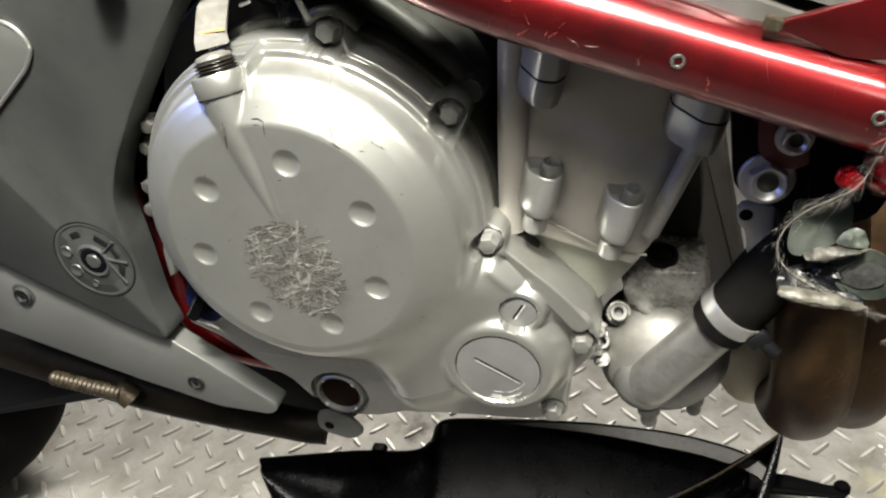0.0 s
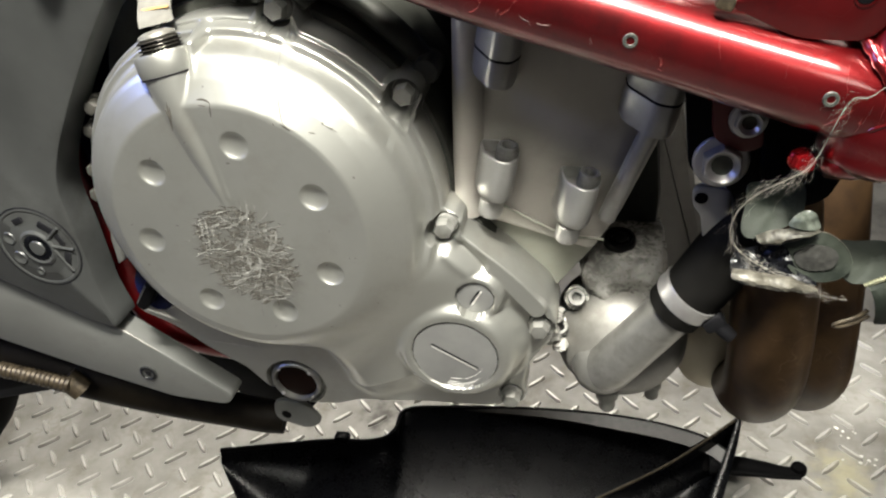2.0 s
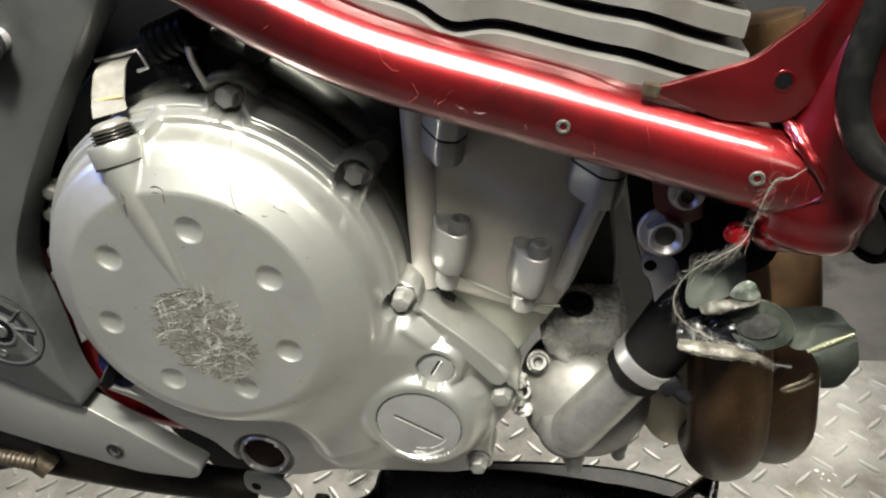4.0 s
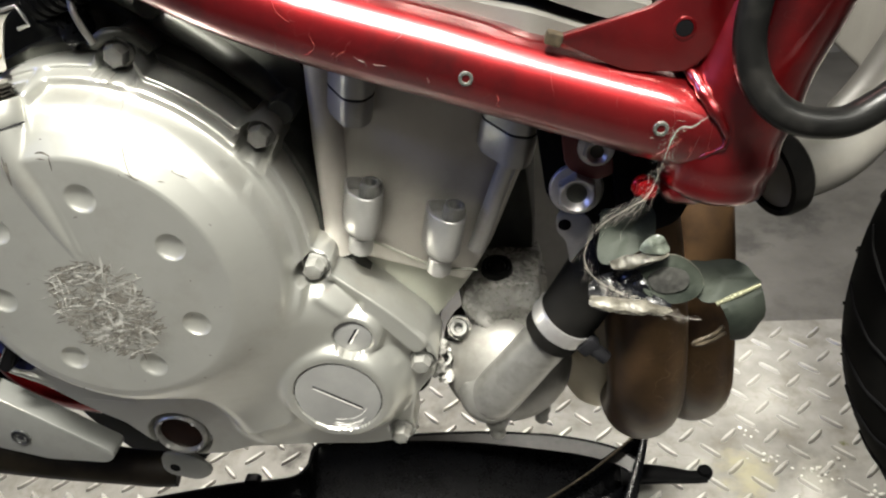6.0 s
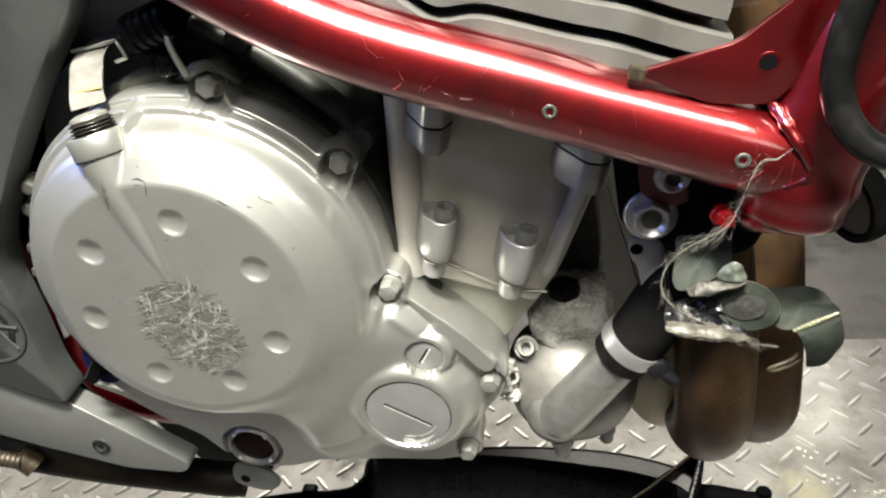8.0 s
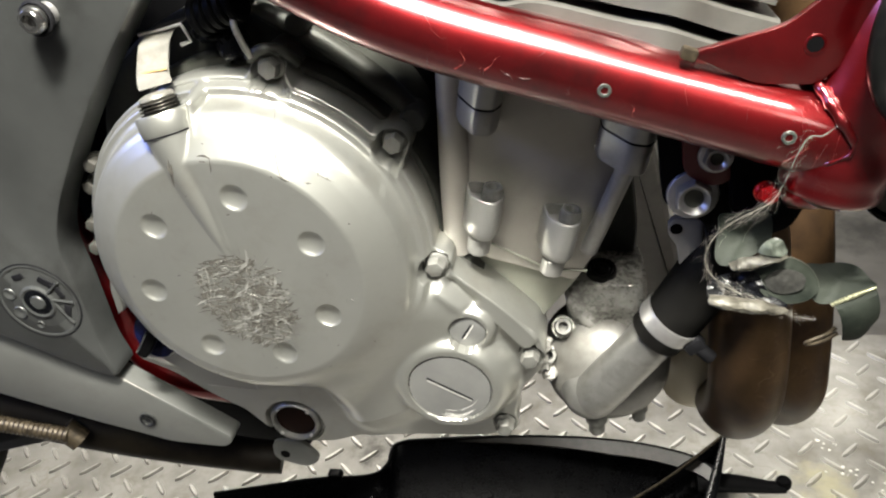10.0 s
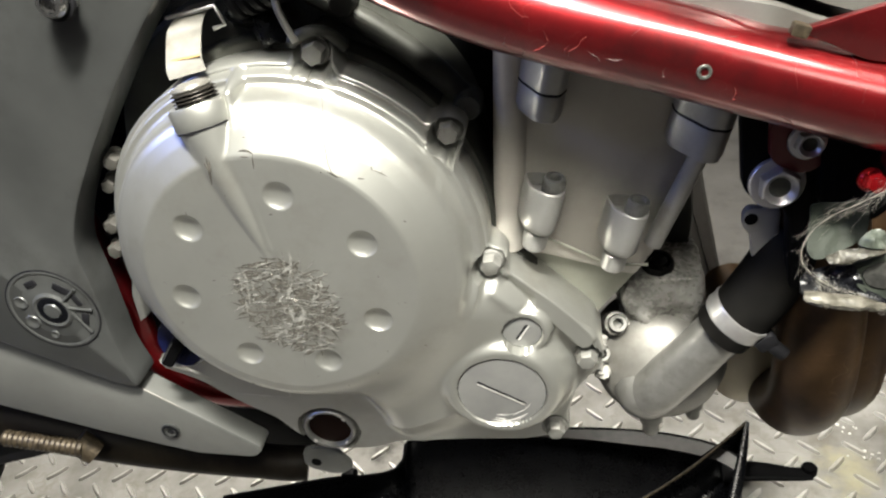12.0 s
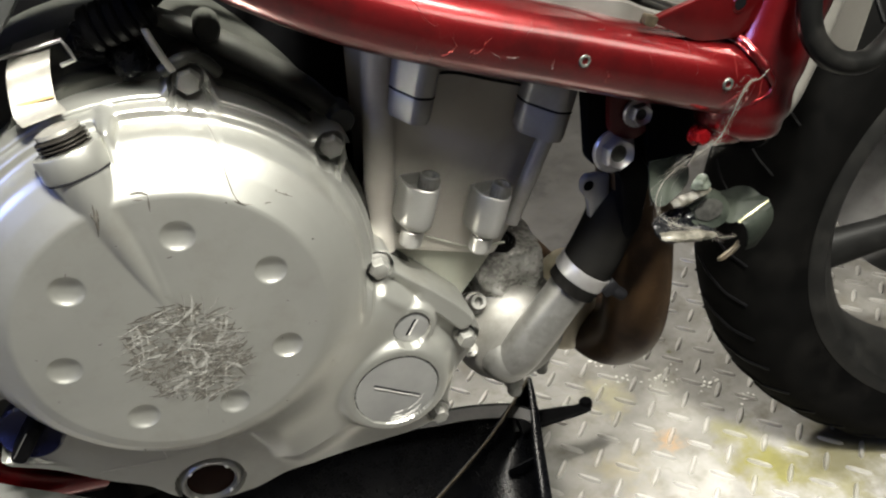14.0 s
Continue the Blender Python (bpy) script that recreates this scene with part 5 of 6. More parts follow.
stub = part("radiator_pipe", bm, surf("cloudy_grey_pipe", (0.065, 0.062, 0.056), (0.10, 0.096, 0.087), (0.32, 0.46), 0.1, 24, 0.1, 900, (0.12, 0.11, 0.095), 0.5, 30), bike, "cloudy grey pipe behind the frame")

bm = bmesh.new()
lathe(bm, [(0.0150, -0.005), (0.0178, -0.005), (0.0186, -0.002), (0.0184, 0.003), (0.0168, 0.0048), (0.0150, 0.005)], (0.3035, 0.0312, 0.5030), (0.0235, 0.010, 0.003), 40)
part("pipe_ring", bm, RUBBER, stub, "black rubber ring round the pipe end")
bm = bmesh.new()
slab(bm, rounded([(0.372, 0.50), (0.412, 0.50), (0.452, 0.80), (0.412, 0.80)], 0.006), 0.070, 0.33, 0.004)
part("radiator", bm, surf("taupe_radiator_tank", (0.075, 0.07, 0.062), (0.10, 0.095, 0.085), (0.5, 0.65), 0.2), bike, "dull taupe radiator end tank")

# ---- clutch lever, adjuster and wire hook over the cover ----
bm = bmesh.new()
path = catmull([(-0.0205, 0.0235, 0.5740), (-0.0232, 0.0285, 0.5772), (-0.0228, 0.0335, 0.5850), (-0.0215, 0.0370, 0.5910), (-0.0205, 0.0450, 0.5940), (-0.0200, 0.056, 0.5950)], 6)
left, right = [], []
wd = Vector((0.0078, 0.0015, 0.001))
for sgn in (0.0, 0.0014):
    for q, store in ((-1, left), (1, right)):
        store.append([bm.verts.new(p + wd * q + Vector((0, sgn, sgn * 0.3))) for p in path])
(l0, l1), (r0, r1) = left, right
for p, q in ((l0, r0), (r1, l1), (r0, r1), (l1, l0)):
    for a, b, c, d in zip(p, p[1:], q[1:], q):
        bm.faces.new((a, b, c, d))
bm.faces.new((l0[0], l1[0], r1[0], r0[0]))
bm.faces.new((l0[-1], r0[-1], r1[-1], l1[-1]))
lever = part("release_lever", bm, STRAP, bike, "bent bright steel strap from the plug")
bm = bmesh.new()
box(bm, (0.0150, 0.0004, 0.0012), Matrix.Translation((-0.0231, 0.0297, 0.5795)) @ Matrix.Rotation(radians(-20), 4, "X") @ Matrix.Rotation(radians(-5), 4, "Y"), 0.0002)
part("rust_line", bm, surf("orange_rust", (0.22, 0.12, 0.04), (0.36, 0.24, 0.10), (0.6, 0.8), 0.2, 300, 0.2), lever, "thin line of orange rust")
bm = bmesh.new()
for k in range(5):
    lathe(bm, [(0, k * 0.005), (0.0082, k * 0.005), (0.0090, k * 0.005 + 0.001), (0.0090, k * 0.005 + 0.0035), (0.0078, k * 0.005 + 0.0045), (0, k * 0.005 + 0.0045)], (0.0020, 0.040, 0.5990), (0.93, -0.1, 0.25), 20)
part("cable_adjuster", bm, BLACK, bike, "black ribbed cable adjuster")

for at, size, seed in (((0.004, 0.050, 0.5965), (0.010, 0.010, 0.0065), 1), ((0.0145, 0.050, 0.5990), (0.007, 0.009, 0.0075), 2), ((0.0120, 0.046, 0.5850), (0.0075, 0.009, 0.0085), 3), ((0.0010, 0.056, 0.5900), (0.011, 0.010, 0.007), 5)):
    part("cable_joint", lump(bmesh.new(), at, size, seed, 0.3), GLOSS_BLACK, bike, "oily black cable joint")
bm = bmesh.new()
slab(bm, rounded([(0.008, 0.578), (0.034, 0.576), (0.036, 0.604), (0.010, 0.606)], 0.004), 0.088, 0.103, 0.002)
part("case_block", bm, PLATE, bike, "grey casting behind the cable")
bm = bmesh.new()
slab(bm, rounded([(0.027, 0.572), (0.050, 0.586), (0.056, 0.576), (0.066, 0.560), (0.048, 0.566)], 0.002), 0.073, 0.080, 0.001)
part("cast_web", bm, PLATE, bike, "grey cast web on the gearbox")
bm = bmesh.new()
sweep(bm, catmull([(0.0190, 0.046, 0.6000), (0.0215, 0.036, 0.6010), (0.0235, 0.030, 0.5960), (0.0260, 0.028, 0.5890), (0.0285, 0.028, 0.5820)], 6), 0.0015, 12)
part("wire_hook", bm, STRAP, bike, "bright bent wire hook")
bm = bmesh.new()
sweep(bm, catmull([(0.0240, 0.035, 0.5800), (0.0320, 0.034, 0.5838), (0.0400, 0.037, 0.5815), (0.0450, 0.040, 0.5740)], 5), 0.0028, 12)
part("cable_clip", bm, CASE, bike)
bm = bmesh.new()
sweep(bm, [(-0.0320, 0.043, 0.5935), (-0.0250, 0.042, 0.5945), (-0.0180, 0.042, 0.5952), (-0.0085, 0.042, 0.5968), (-0.0070, 0.042, 0.5925), (-0.0060, 0.042, 0.5885), (-0.0115, 0.042, 0.5872)], 0.0009, 10)
part("wire_guide", bm, STEEL, bike)
bm = bmesh.new()
sweep(bm, catmull([(0.026, 0.044, 0.606), (0.060, 0.060, 0.628), (0.10, 0.075, 0.66)], 6), 0.0045, 14)
part("clutch_cable", bm, BLACK, bike)
# one near-black slab stands in for the dark gaps behind the engine
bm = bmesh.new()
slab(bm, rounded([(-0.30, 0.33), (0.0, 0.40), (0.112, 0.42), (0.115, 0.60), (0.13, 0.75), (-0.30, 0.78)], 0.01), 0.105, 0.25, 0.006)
part("black_backing", bm, BLACK, bike, "near-black slab that fills the dark behind the engine")

# ---- grey frame plate, badge, heel guard ----
bm = bmesh.new()
edge_pts = [(0.030, 0.670), (-0.017, 0.613), (-0.036, 0.594), (-0.056, 0.572), (-0.080, 0.543), (-0.104, 0.510), (-0.1155, 0.486), (-0.1150, 0.460), (-0.1165, 0.435), (-0.1180, 0.412), (-0.1130, 0.3900), (-0.1280, 0.3930), (-0.1850, 0.4250), (-0.2230, 0.4480), (-0.345, 0.512), (-0.30, 0.70)]
slab(bm, rounded(edge_pts, 0.012, 4), 0.0280, 0.0480, 0.0035)
plate = part("frame_side_plate", bm, PLATE, bike, "smooth grey painted frame side plate")


def plate_bolt(x, z, r, y=0.0285):
    bm = bmesh.new()
    lathe(bm, [(r * 0.70, 0.0), (r * 0.66, 0.0016), (r * 0.62, 0.0080), (0, 0.0080)], (x, y, z), OUT, 32)
    ob = part("plate_bolt", bm, STEEL, plate, "bright domed socket bolt standing on a spacer")
    bm = bmesh.new()
    lathe(bm, [(r * 0.62, 0.0074), (r, 0.0076), (r * 1.06, 0.0086), (r * 1.0, 0.0100), (r * 0.9, 0.0104)], (x, y, z), OUT, 40)
    part("washer", bm, GASKET, ob, "black rubber washer")
    bm = bmesh.new()
    lathe(bm, [(r * 0.80, 0.0100), (r * 0.82, 0.0112), (r * 0.74, 0.0136), (r * 0.58, 0.0150), (r * 0.42, 0.0150)], (x, y, z), OUT, 40)
    lathe(bm, [(r * 0.42, 0.0150), (r * 0.40, 0.0146), (r * 0.36, 0.0112), (0, 0.0108)], (x, y, z), OUT, 6)
    part("head", bm, surf("dark_chrome", (0.22, 0.218, 0.215), (0.28, 0.278, 0.275), (0.10, 0.18), 0.95, 60, 0.0), ob, "polished domed head with a socket")


plate_bolt(-0.0635, 0.6107, 0.0080)
bm = bmesh.new()
inset = rounded([(-0.30, 0.625), (-0.160, 0.600), (-0.1285, 0.590), (-0.1225, 0.5790), (-0.1300, 0.5690), (-0.160, 0.5480), (-0.30, 0.47)], 0.006, 5)
slab(bm, inset, 0.0262, 0.0300, 0.0012)
panel = part("inset_panel", bm, GUARD, plate, "smooth bluish-grey raised panel")
bm = bmesh.new()
sweep(bm, [(x, 0.0268, z) for x, z in inset] + [(inset[0][0], 0.0268, inset[0][1])], 0.0012, 8)
part("panel_edge", bm, SILVER, panel, "pale rounded edge of the panel")
BADGE = Vector((-0.1440, 0.0280, 0.4500))
bm = bmesh.new()
lathe(bm, [(0.0262, -0.0005), (0.0258, 0.0002), (0.0250, 0.0005), (0.0240, 0.0003), (0.0236, -0.0001), (0.0120, 0.0001), (0.0112, 0.0004), (0.0106, 0.0013), (0.0098, 0.0016), (0.0088, 0.0012), (0.0082, 0.0008), (0.0050, 0.0006), (0.0044, 0.0016), (0, 0.0018)], BADGE, OUT, 64)
badge = part("pivot_cap", bm, PLATE, plate, "round grey pivot cap with sunken holes and a hub")
bm = bmesh.new()
lathe(bm, [(0.0268, 0.0001), (0.0266, 0.0003), (0.0258, 0.0003)], BADGE, OUT, 56)
part("cap_seam", bm, GASKET, badge, "dark seam round the cap")
# glossy black ring in the hub's recess
bm = bmesh.new()
lathe(bm, [(0.0086, 0.0010), (0.0080, 0.0013), (0.0052, 0.0011)], BADGE, OUT, 40)
part("hub_recess", bm, GLOSS_BLACK, badge, "dark glossy recess of the hub")
for a, q, r_h, deep in ((160, 0.0178, 0.0036, False), (205, 0.0172, 0.0040, False), (250, 0.0176, 0.0024, False), (52, 0.0172, 0.0044, True), (20, 0.0176, 0.0034, True), (-22, 0.0180, 0.0040, True), (108, 0.0186, 0.0034, True)):
    d = Vector((math.cos(radians(a)), 0, math.sin(radians(a))))
    bm = bmesh.new()
    if deep:
        box(bm, (r_h * 2.1, 0.0006, r_h * 1.0), Matrix.Translation(BADGE + d * q + Vector((0, -0.0003, 0))) @ Matrix.Rotation(radians(90 - a), 4, "Y"), 0.0002)
        part("cap_slot", bm, GASKET, badge, "dark slot in the cap")
    else:
        lathe(bm, [(r_h * 1.1, 0.0002), (r_h, 0.0009), (r_h * 0.8, 0.0007), (r_h * 0.5, 0.0001), (0, -0.0001)], BADGE + d * q, OUT, 24)
        part("cap_stud", bm, PLATE, badge, "dished stud")
for a, b in (((0.0105, 8), (0.0232, -2)), ((0.0105, -6), (0.0230, -42)), ((0.0110, 34), (0.0232, 36))):
    p, q = (BADGE + Vector((r_c * math.cos(radians(g)), -0.0006, r_c * math.sin(radians(g)))) for r_c, g in (a, b))
    bm = bmesh.new()
    sweep(bm, [p, p.lerp(q, 0.5) + Vector((0, -0.0002, 0)), q], [0.0009, 0.0006, 0.0009], 8)
    part("cap_web", bm, PLATE, badge)
bm = bmesh.new()
slab(bm, rounded([(-0.34, 0.505), (-0.223, 0.4455), (-0.124, 0.3895), (-0.0570, 0.3340), (-0.0640, 0.3260), (-0.102, 0.3300), (-0.157, 0.3490), (-0.255, 0.3870), (-0.34, 0.41)], 0.005, 4), 0.0340, 0.0480, 0.0009)
guard = part("heel_guard", bm, GUARD, bike, "pointed silver alloy heel guard")
bm = bmesh.new()
hex_head(bm, (-0.113, 0.0350, 0.350), OUT, 0.0060, 0.0022, 0.0086, 0.0034)
guard_bolts = [part("guard_bolt", bm, PLATE, guard, "flat dished guard bolt")]
bm = bmesh.new()
hex_head(bm, (-0.2180, 0.0345, 0.4170), OUT, 0.0062, 0.0030, 0.0088, 0.0034)
guard_bolts.append(part("guard_bolt", bm, PLATE, guard))
for ob, at in zip(guard_bolts, ((-0.113, 0.0327, 0.350), (-0.2180, 0.0314, 0.4170))):
    # black ring laid in the dish of the bolt head
    bm = bmesh.new()
    lathe(bm, [(0.0054, 0.0), (0.0050, 0.0003), (0.0042, 0.0003), (0.0040, 0.0)], at, OUT, 36)
    part("bolt_dish", bm, GLOSS_BLACK, ob, "dark ring in the dished bolt head")
    bm = bmesh.new()
    lathe(bm, [(0.0022, 0.0003), (0, 0.0003)], Vector(at) + Vector((0, 0.0008, 0)), OUT, 6)
    part("socket", bm, GASKET, ob)
# thin strip in a paler metal along the guard's top edge
bm = bmesh.new()
sweep(bm, [(-0.335, 0.0344, 0.5022), (-0.222, 0.0343, 0.4447), (-0.150, 0.0343, 0.4042), (-0.124, 0.0344, 0.3888), (-0.090, 0.0345, 0.3606)], [0.0005, 0.0008, 0.0008, 0.0007, 0.0002], 8)
part("pale_top_edge", bm, STRAP, guard, "thin pale line along the top edge")

# ---- below: pedal, dark arm, stand bracket ----
bm = bmesh.new()
sweep(bm, catmull([(-0.36, 0.075, 0.352), (-0.20, 0.075, 0.300), (-0.09, 0.080, 0.270), (-0.06, 0.085, 0.262)], 8), [0.020, 0.0165, 0.0125, 0.0125], 24)
part("swing_linkage", bm, surf("grimy_brown_steel", (0.0035, 0.0029, 0.0023), (0.013, 0.0104, 0.0073), (0.4, 0.6), 0.0, 40, 0.2, 900, (0.0025, 0.0022, 0.002), 0.8, 30, spec=0.06), bike, "dark sooty arm below the guard")
# near-black slab added to fill the dark area below the guard
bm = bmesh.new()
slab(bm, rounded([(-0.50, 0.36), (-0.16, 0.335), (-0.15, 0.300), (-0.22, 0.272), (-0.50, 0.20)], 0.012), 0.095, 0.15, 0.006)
part("swing_arm", bm, BLACK, bike, "near-black slab that fills the dark around the swing arm")
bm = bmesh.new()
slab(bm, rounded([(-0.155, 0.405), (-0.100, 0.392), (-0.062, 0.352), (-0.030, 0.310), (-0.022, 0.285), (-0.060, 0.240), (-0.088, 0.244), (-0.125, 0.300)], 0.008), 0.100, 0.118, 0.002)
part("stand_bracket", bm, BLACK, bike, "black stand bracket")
bm = bmesh.new()
slab(bm, rounded([(-0.0400, 0.3190), (-0.018, 0.3190), (-0.0080, 0.3020), (-0.020, 0.2940), (-0.042, 0.3020)], 0.007, 5), 0.0470, 0.0500, 0.0008)
tab = part("side_tab", bm, GUARD, bike, "small grey tab with a hole")
bm = bmesh.new()
lathe(bm, [(0.0034, 0.0003), (0, 0.0003)], (-0.0330, 0.0470, 0.3070), OUT, 20)
part("tab_hole", bm, BLACK, tab)
bm = bmesh.new()
sweep(bm, [(-0.245 + 0.0018 * k, 0.045, 0.3330 - 0.00036 * k) for k in range(31)], [0.0058 if k % 2 else 0.0050 for k in range(31)], 16)
part("foot_pedal", bm, RUST, bike, "rusty knurled pedal rod")
bm = bmesh.new()
sweep(bm, [(-0.198, 0.050, 0.324), (-0.189, 0.050, 0.312)], 0.0085, 16)
part("pedal_end", bm, RUST, bike)

# ---- front wheel ----
WC, STEER = Vector((0.716, 0.125, 0.308)), 0.257
AXLE = Vector((math.sin(STEER), math.cos(STEER), 0))
bm = bmesh.new()
prof = [(0.2150, -0.044), (0.2240, -0.0470), (0.2420, -0.0530), (0.2620, -0.0545), (0.2800, -0.0490), (0.2950, -0.0350), (0.3040, -0.0180), (0.3080, 0.0)]
prof += [(r, -h) for r, h in prof[-2::-1]]
lathe(bm, prof, WC, AXLE, 128)
wheel = part("front_wheel", bm, TYRE, bike, "front tyre and dark cast wheel turned towards the viewer")
FW = Vector((math.cos(STEER), -math.sin(STEER), 0))
bm = bmesh.new()
for k in range(40):
    a0 = 2 * math.pi * k / 40
    for side in (-1, 1):
        pts = []
        for i in range(9):
            t = i / 8
            h = side * (0.004 + 0.044 * t)
            r = float(np.interp(abs(h), [0, 0.018, 0.035, 0.049], [0.308, 0.304, 0.295, 0.280])) + 0.0003
            a = a0 + side * 0.04 + 0.12 * t
            pts.append((WC + AXLE * h + FW * (r * math.cos(a)) + Vector((0, 0, r * math.sin(a)))))
        sweep(bm, pts, 0.0016, 6)
part("tread_groove", bm, BLACK, wheel, kind="stuff")
bm = bmesh.new()
lathe(bm, [(0.2280, -0.0440), (0.2280, -0.0490), (0.2240, -0.0510), (0.2140, -0.0500), (0.2060, -0.0400), (0.1980, -0.0280), (0.1950, 0.0), (0.1980, 0.028), (0.2060, 0.040), (0.2140, 0.05), (0.2240, 0.0510), (0.2280, 0.044)], WC, AXLE, 128)
part("rim", bm, RIM, wheel, "dark grey cast rim")
for k in range(6):
    a = radians(15 + 60 * k)
    d = FW * math.cos(a) + Vector((0, 0, math.sin(a)))
    bm = bmesh.new()
    sweep(bm, [WC + d * r for r in (0.030, 0.08, 0.14, 0.197)], [0.020, 0.014, 0.012, 0.015], 14, True, 1.4)
    part("spoke", bm, RIM, wheel)
bm = bmesh.new()
lathe(bm, [(0, -0.05), (0.022, -0.05), (0.034, -0.035), (0.034, 0.035), (0.022, 0.05), (0, 0.05)], WC, AXLE, 36)
part("hub", bm, RIM, wheel)
bm = bmesh.new()
lathe(bm, [(0.098, 0.060), (0.150, 0.060), (0.150, 0.0645), (0.098, 0.0645), (0.098, 0.060)], WC, AXLE, 72)
part("brake_disc", bm, STEEL, wheel, "steel brake disc")
bm = bmesh.new()
for side in (-0.085, 0.085):
    foot = WC + AXLE * side
    sweep(bm, [foot, foot + Vector((-0.19, 0.0, 0.52))], [0.030, 0.027], 24)
part("fork_leg", bm, RIM, bike, "dark fork legs")

RC = Vector((-0.700, 0.170, 0.315))
bm = bmesh.new()
prof = [(0.2150, -0.066), (0.2240, -0.0700), (0.2450, -0.0780), (0.2650, -0.0790), (0.2850, -0.0700), (0.3020, -0.0480), (0.3120, -0.0240), (0.3150, 0.0)]
prof += [(r, -h) for r, h in prof[-2::-1]]
lathe(bm, prof, RC, (0, 1, 0), 96)
rear = part("rear_wheel", bm, TYRE, bike, "rear tyre in the shade")
bm = bmesh.new()
lathe(bm, [(0.03, -0.05), (0.04, -0.03), (0.19, -0.03), (0.205, -0.055), (0.226, -0.069), (0.226, 0.069), (0.205, 0.055), (0.19, 0.03), (0.04, 0.03), (0.03, 0.05)], RC, (0, 1, 0), 72)
part("rim", bm, RIM, rear)

# ---- black fairing panel lying on the floor ----
fairing = thing("fairing_panel", "glossy black plastic belly fairing lying on the tread plate", "fairing")
rim_back = [(-0.245, 0.221), (-0.182, 0.235), (-0.132, 0.246), (-0.075, 0.253), (-0.058, 0.270), (-0.053, 0.300), (0.0, 0.3085), (0.080, 0.3140), (0.143, 0.3140), (0.200, 0.3090), (0.240, 0.3000), (0.270, 0.2880), (0.290, 0.2700)]
rim_front = [(-0.245, 0.215), (-0.200, 0.165), (-0.160, 0.120), (-0.10, 0.07), (-0.05, 0.04), (0.0, 0.03), (0.06, 0.03), (0.10, 0.035), (0.15, 0.05), (0.19, 0.08), (0.22, 0.11), (0.245, 0.15), (0.262, 0.19)]
back = catmull([(x, y, 0) for x, y in rim_back], 6)
front = catmull([(x, y, 0) for x, y in rim_front], 6)
bm = bmesh.new()
grid_v = []
nv = 28
for i, (p, q) in enumerate(zip(back, front)):
    row = []
    for j in range(nv + 1):
        t = j / nv
        w = p.lerp(q, t)
        dip = min(1.0, (p - q).length / 0.12)
        z = 0.050 - 0.036 * dip * (math.sin(math.pi * min(1, t * 1.0)) ** 0.55) - 0.012 * t
        z += 0.004 * math.sin(9 * w.x) * t * (1 - t)
        row.append(bm.verts.new((w.x, w.y, max(z, 0.004))))
    grid_v.append(row)
for a, b in zip(grid_v, grid_v[1:]):
    for j in range(nv):
        bm.faces.new((a[j], a[j + 1], b[j + 1], b[j]))
bmesh.ops.solidify(bm, geom=bm.faces[:], thickness=0.0028)
part("shell", bm, GLOSS_BLACK, fairing, "dished glossy black shell")
bm = bmesh.new()
sweep(bm, [p + Vector((0, 0.001, 0.0495)) for p in back], 0.0024, 8)
part("rolled_rim", bm, BLACK, fairing)
bm = bmesh.new()


def blade(bm, top, low, thick):
    """A thin standing wall from an upper to a lower line."""
    n = len(top)
    d = [Vector((0, thick, 0)) for _ in top]
    a = [bm.verts.new(Vector(p)) for p in top]
    b = [bm.verts.new(Vector(p)) for p in low]
    a2 = [bm.verts.new(Vector(p) + k) for p, k in zip(top, d)]
    b2 = [bm.verts.new(Vector(p) + k) for p, k in zip(low, d)]
    for p, q in ((a, b), (b, b2), (b2, a2), (a2, a)):
        for i in range(n - 1):
            bm.faces.new((p[i], p[i + 1], q[i + 1], q[i]))
    bm.faces.new((a[0], a2[0], b2[0], b[0]))
    bm.faces.new((a[-1], b[-1], b2[-1], a2[-1]))


top_l = catmull([(0.2960, 0.3060, 0.066), (0.235, 0.262, 0.047), (0.165, 0.222, 0.032), (0.105, 0.190, 0.024)], 8)
blade(bm, top_l, [Vector((p.x, p.y, 0.008)) for p in top_l], 0.0026)
part("fold_rib", bm, GLOSS_BLACK, fairing)
bm = bmesh.new()
fin = catmull([(0.2980, 0.3070, 0.067), (0.2870, 0.270, 0.060), (0.2700, 0.220, 0.052), (0.2530, 0.165, 0.044), (0.246, 0.14, 0.03)], 8)
sweep(bm, fin, [0.0022, 0.0045, 0.006, 0.006, 0.003], 12, True, 0.5)
low = [Vector((p.x - 0.004, p.y, 0.006)) for p in fin]
blade(bm, [p for p in fin], low, 0.003)
part("end_fin", bm, GLOSS_BLACK, fairing)
bm = bmesh.new()
n_s, n_t = 16, 10
sheet = []
for i in range(n_s + 1):
    u = i / n_s
    p = Vector(top_l[0]).lerp(Vector(top_l[-8]), u)
    q = Vector(fin[0]).lerp(Vector(fin[-8]), u)
    row = []
    for j in range(n_t + 1):
        t = j / n_t
        w = p.lerp(q, t)
        sag = 0.95 * min(0.030, w.z - 0.010) * math.sin(math.pi * t) ** 0.6 + 0.003 * math.sin(5 * t + 3 * u) * u
        row.append(bm.verts.new((w.x, w.y, max(0.005, w.z - 0.002 - sag))))
    sheet.append(row)
for a, b in zip(sheet, sheet[1:]):
    for j in range(n_t):
        bm.faces.new((a[j], a[j + 1], b[j + 1], b[j]))
bmesh.ops.solidify(bm, geom=bm.faces[:], thickness=0.0022)
part("end_flap", bm, GLOSS_BLACK, fairing, "creased black end of the panel")
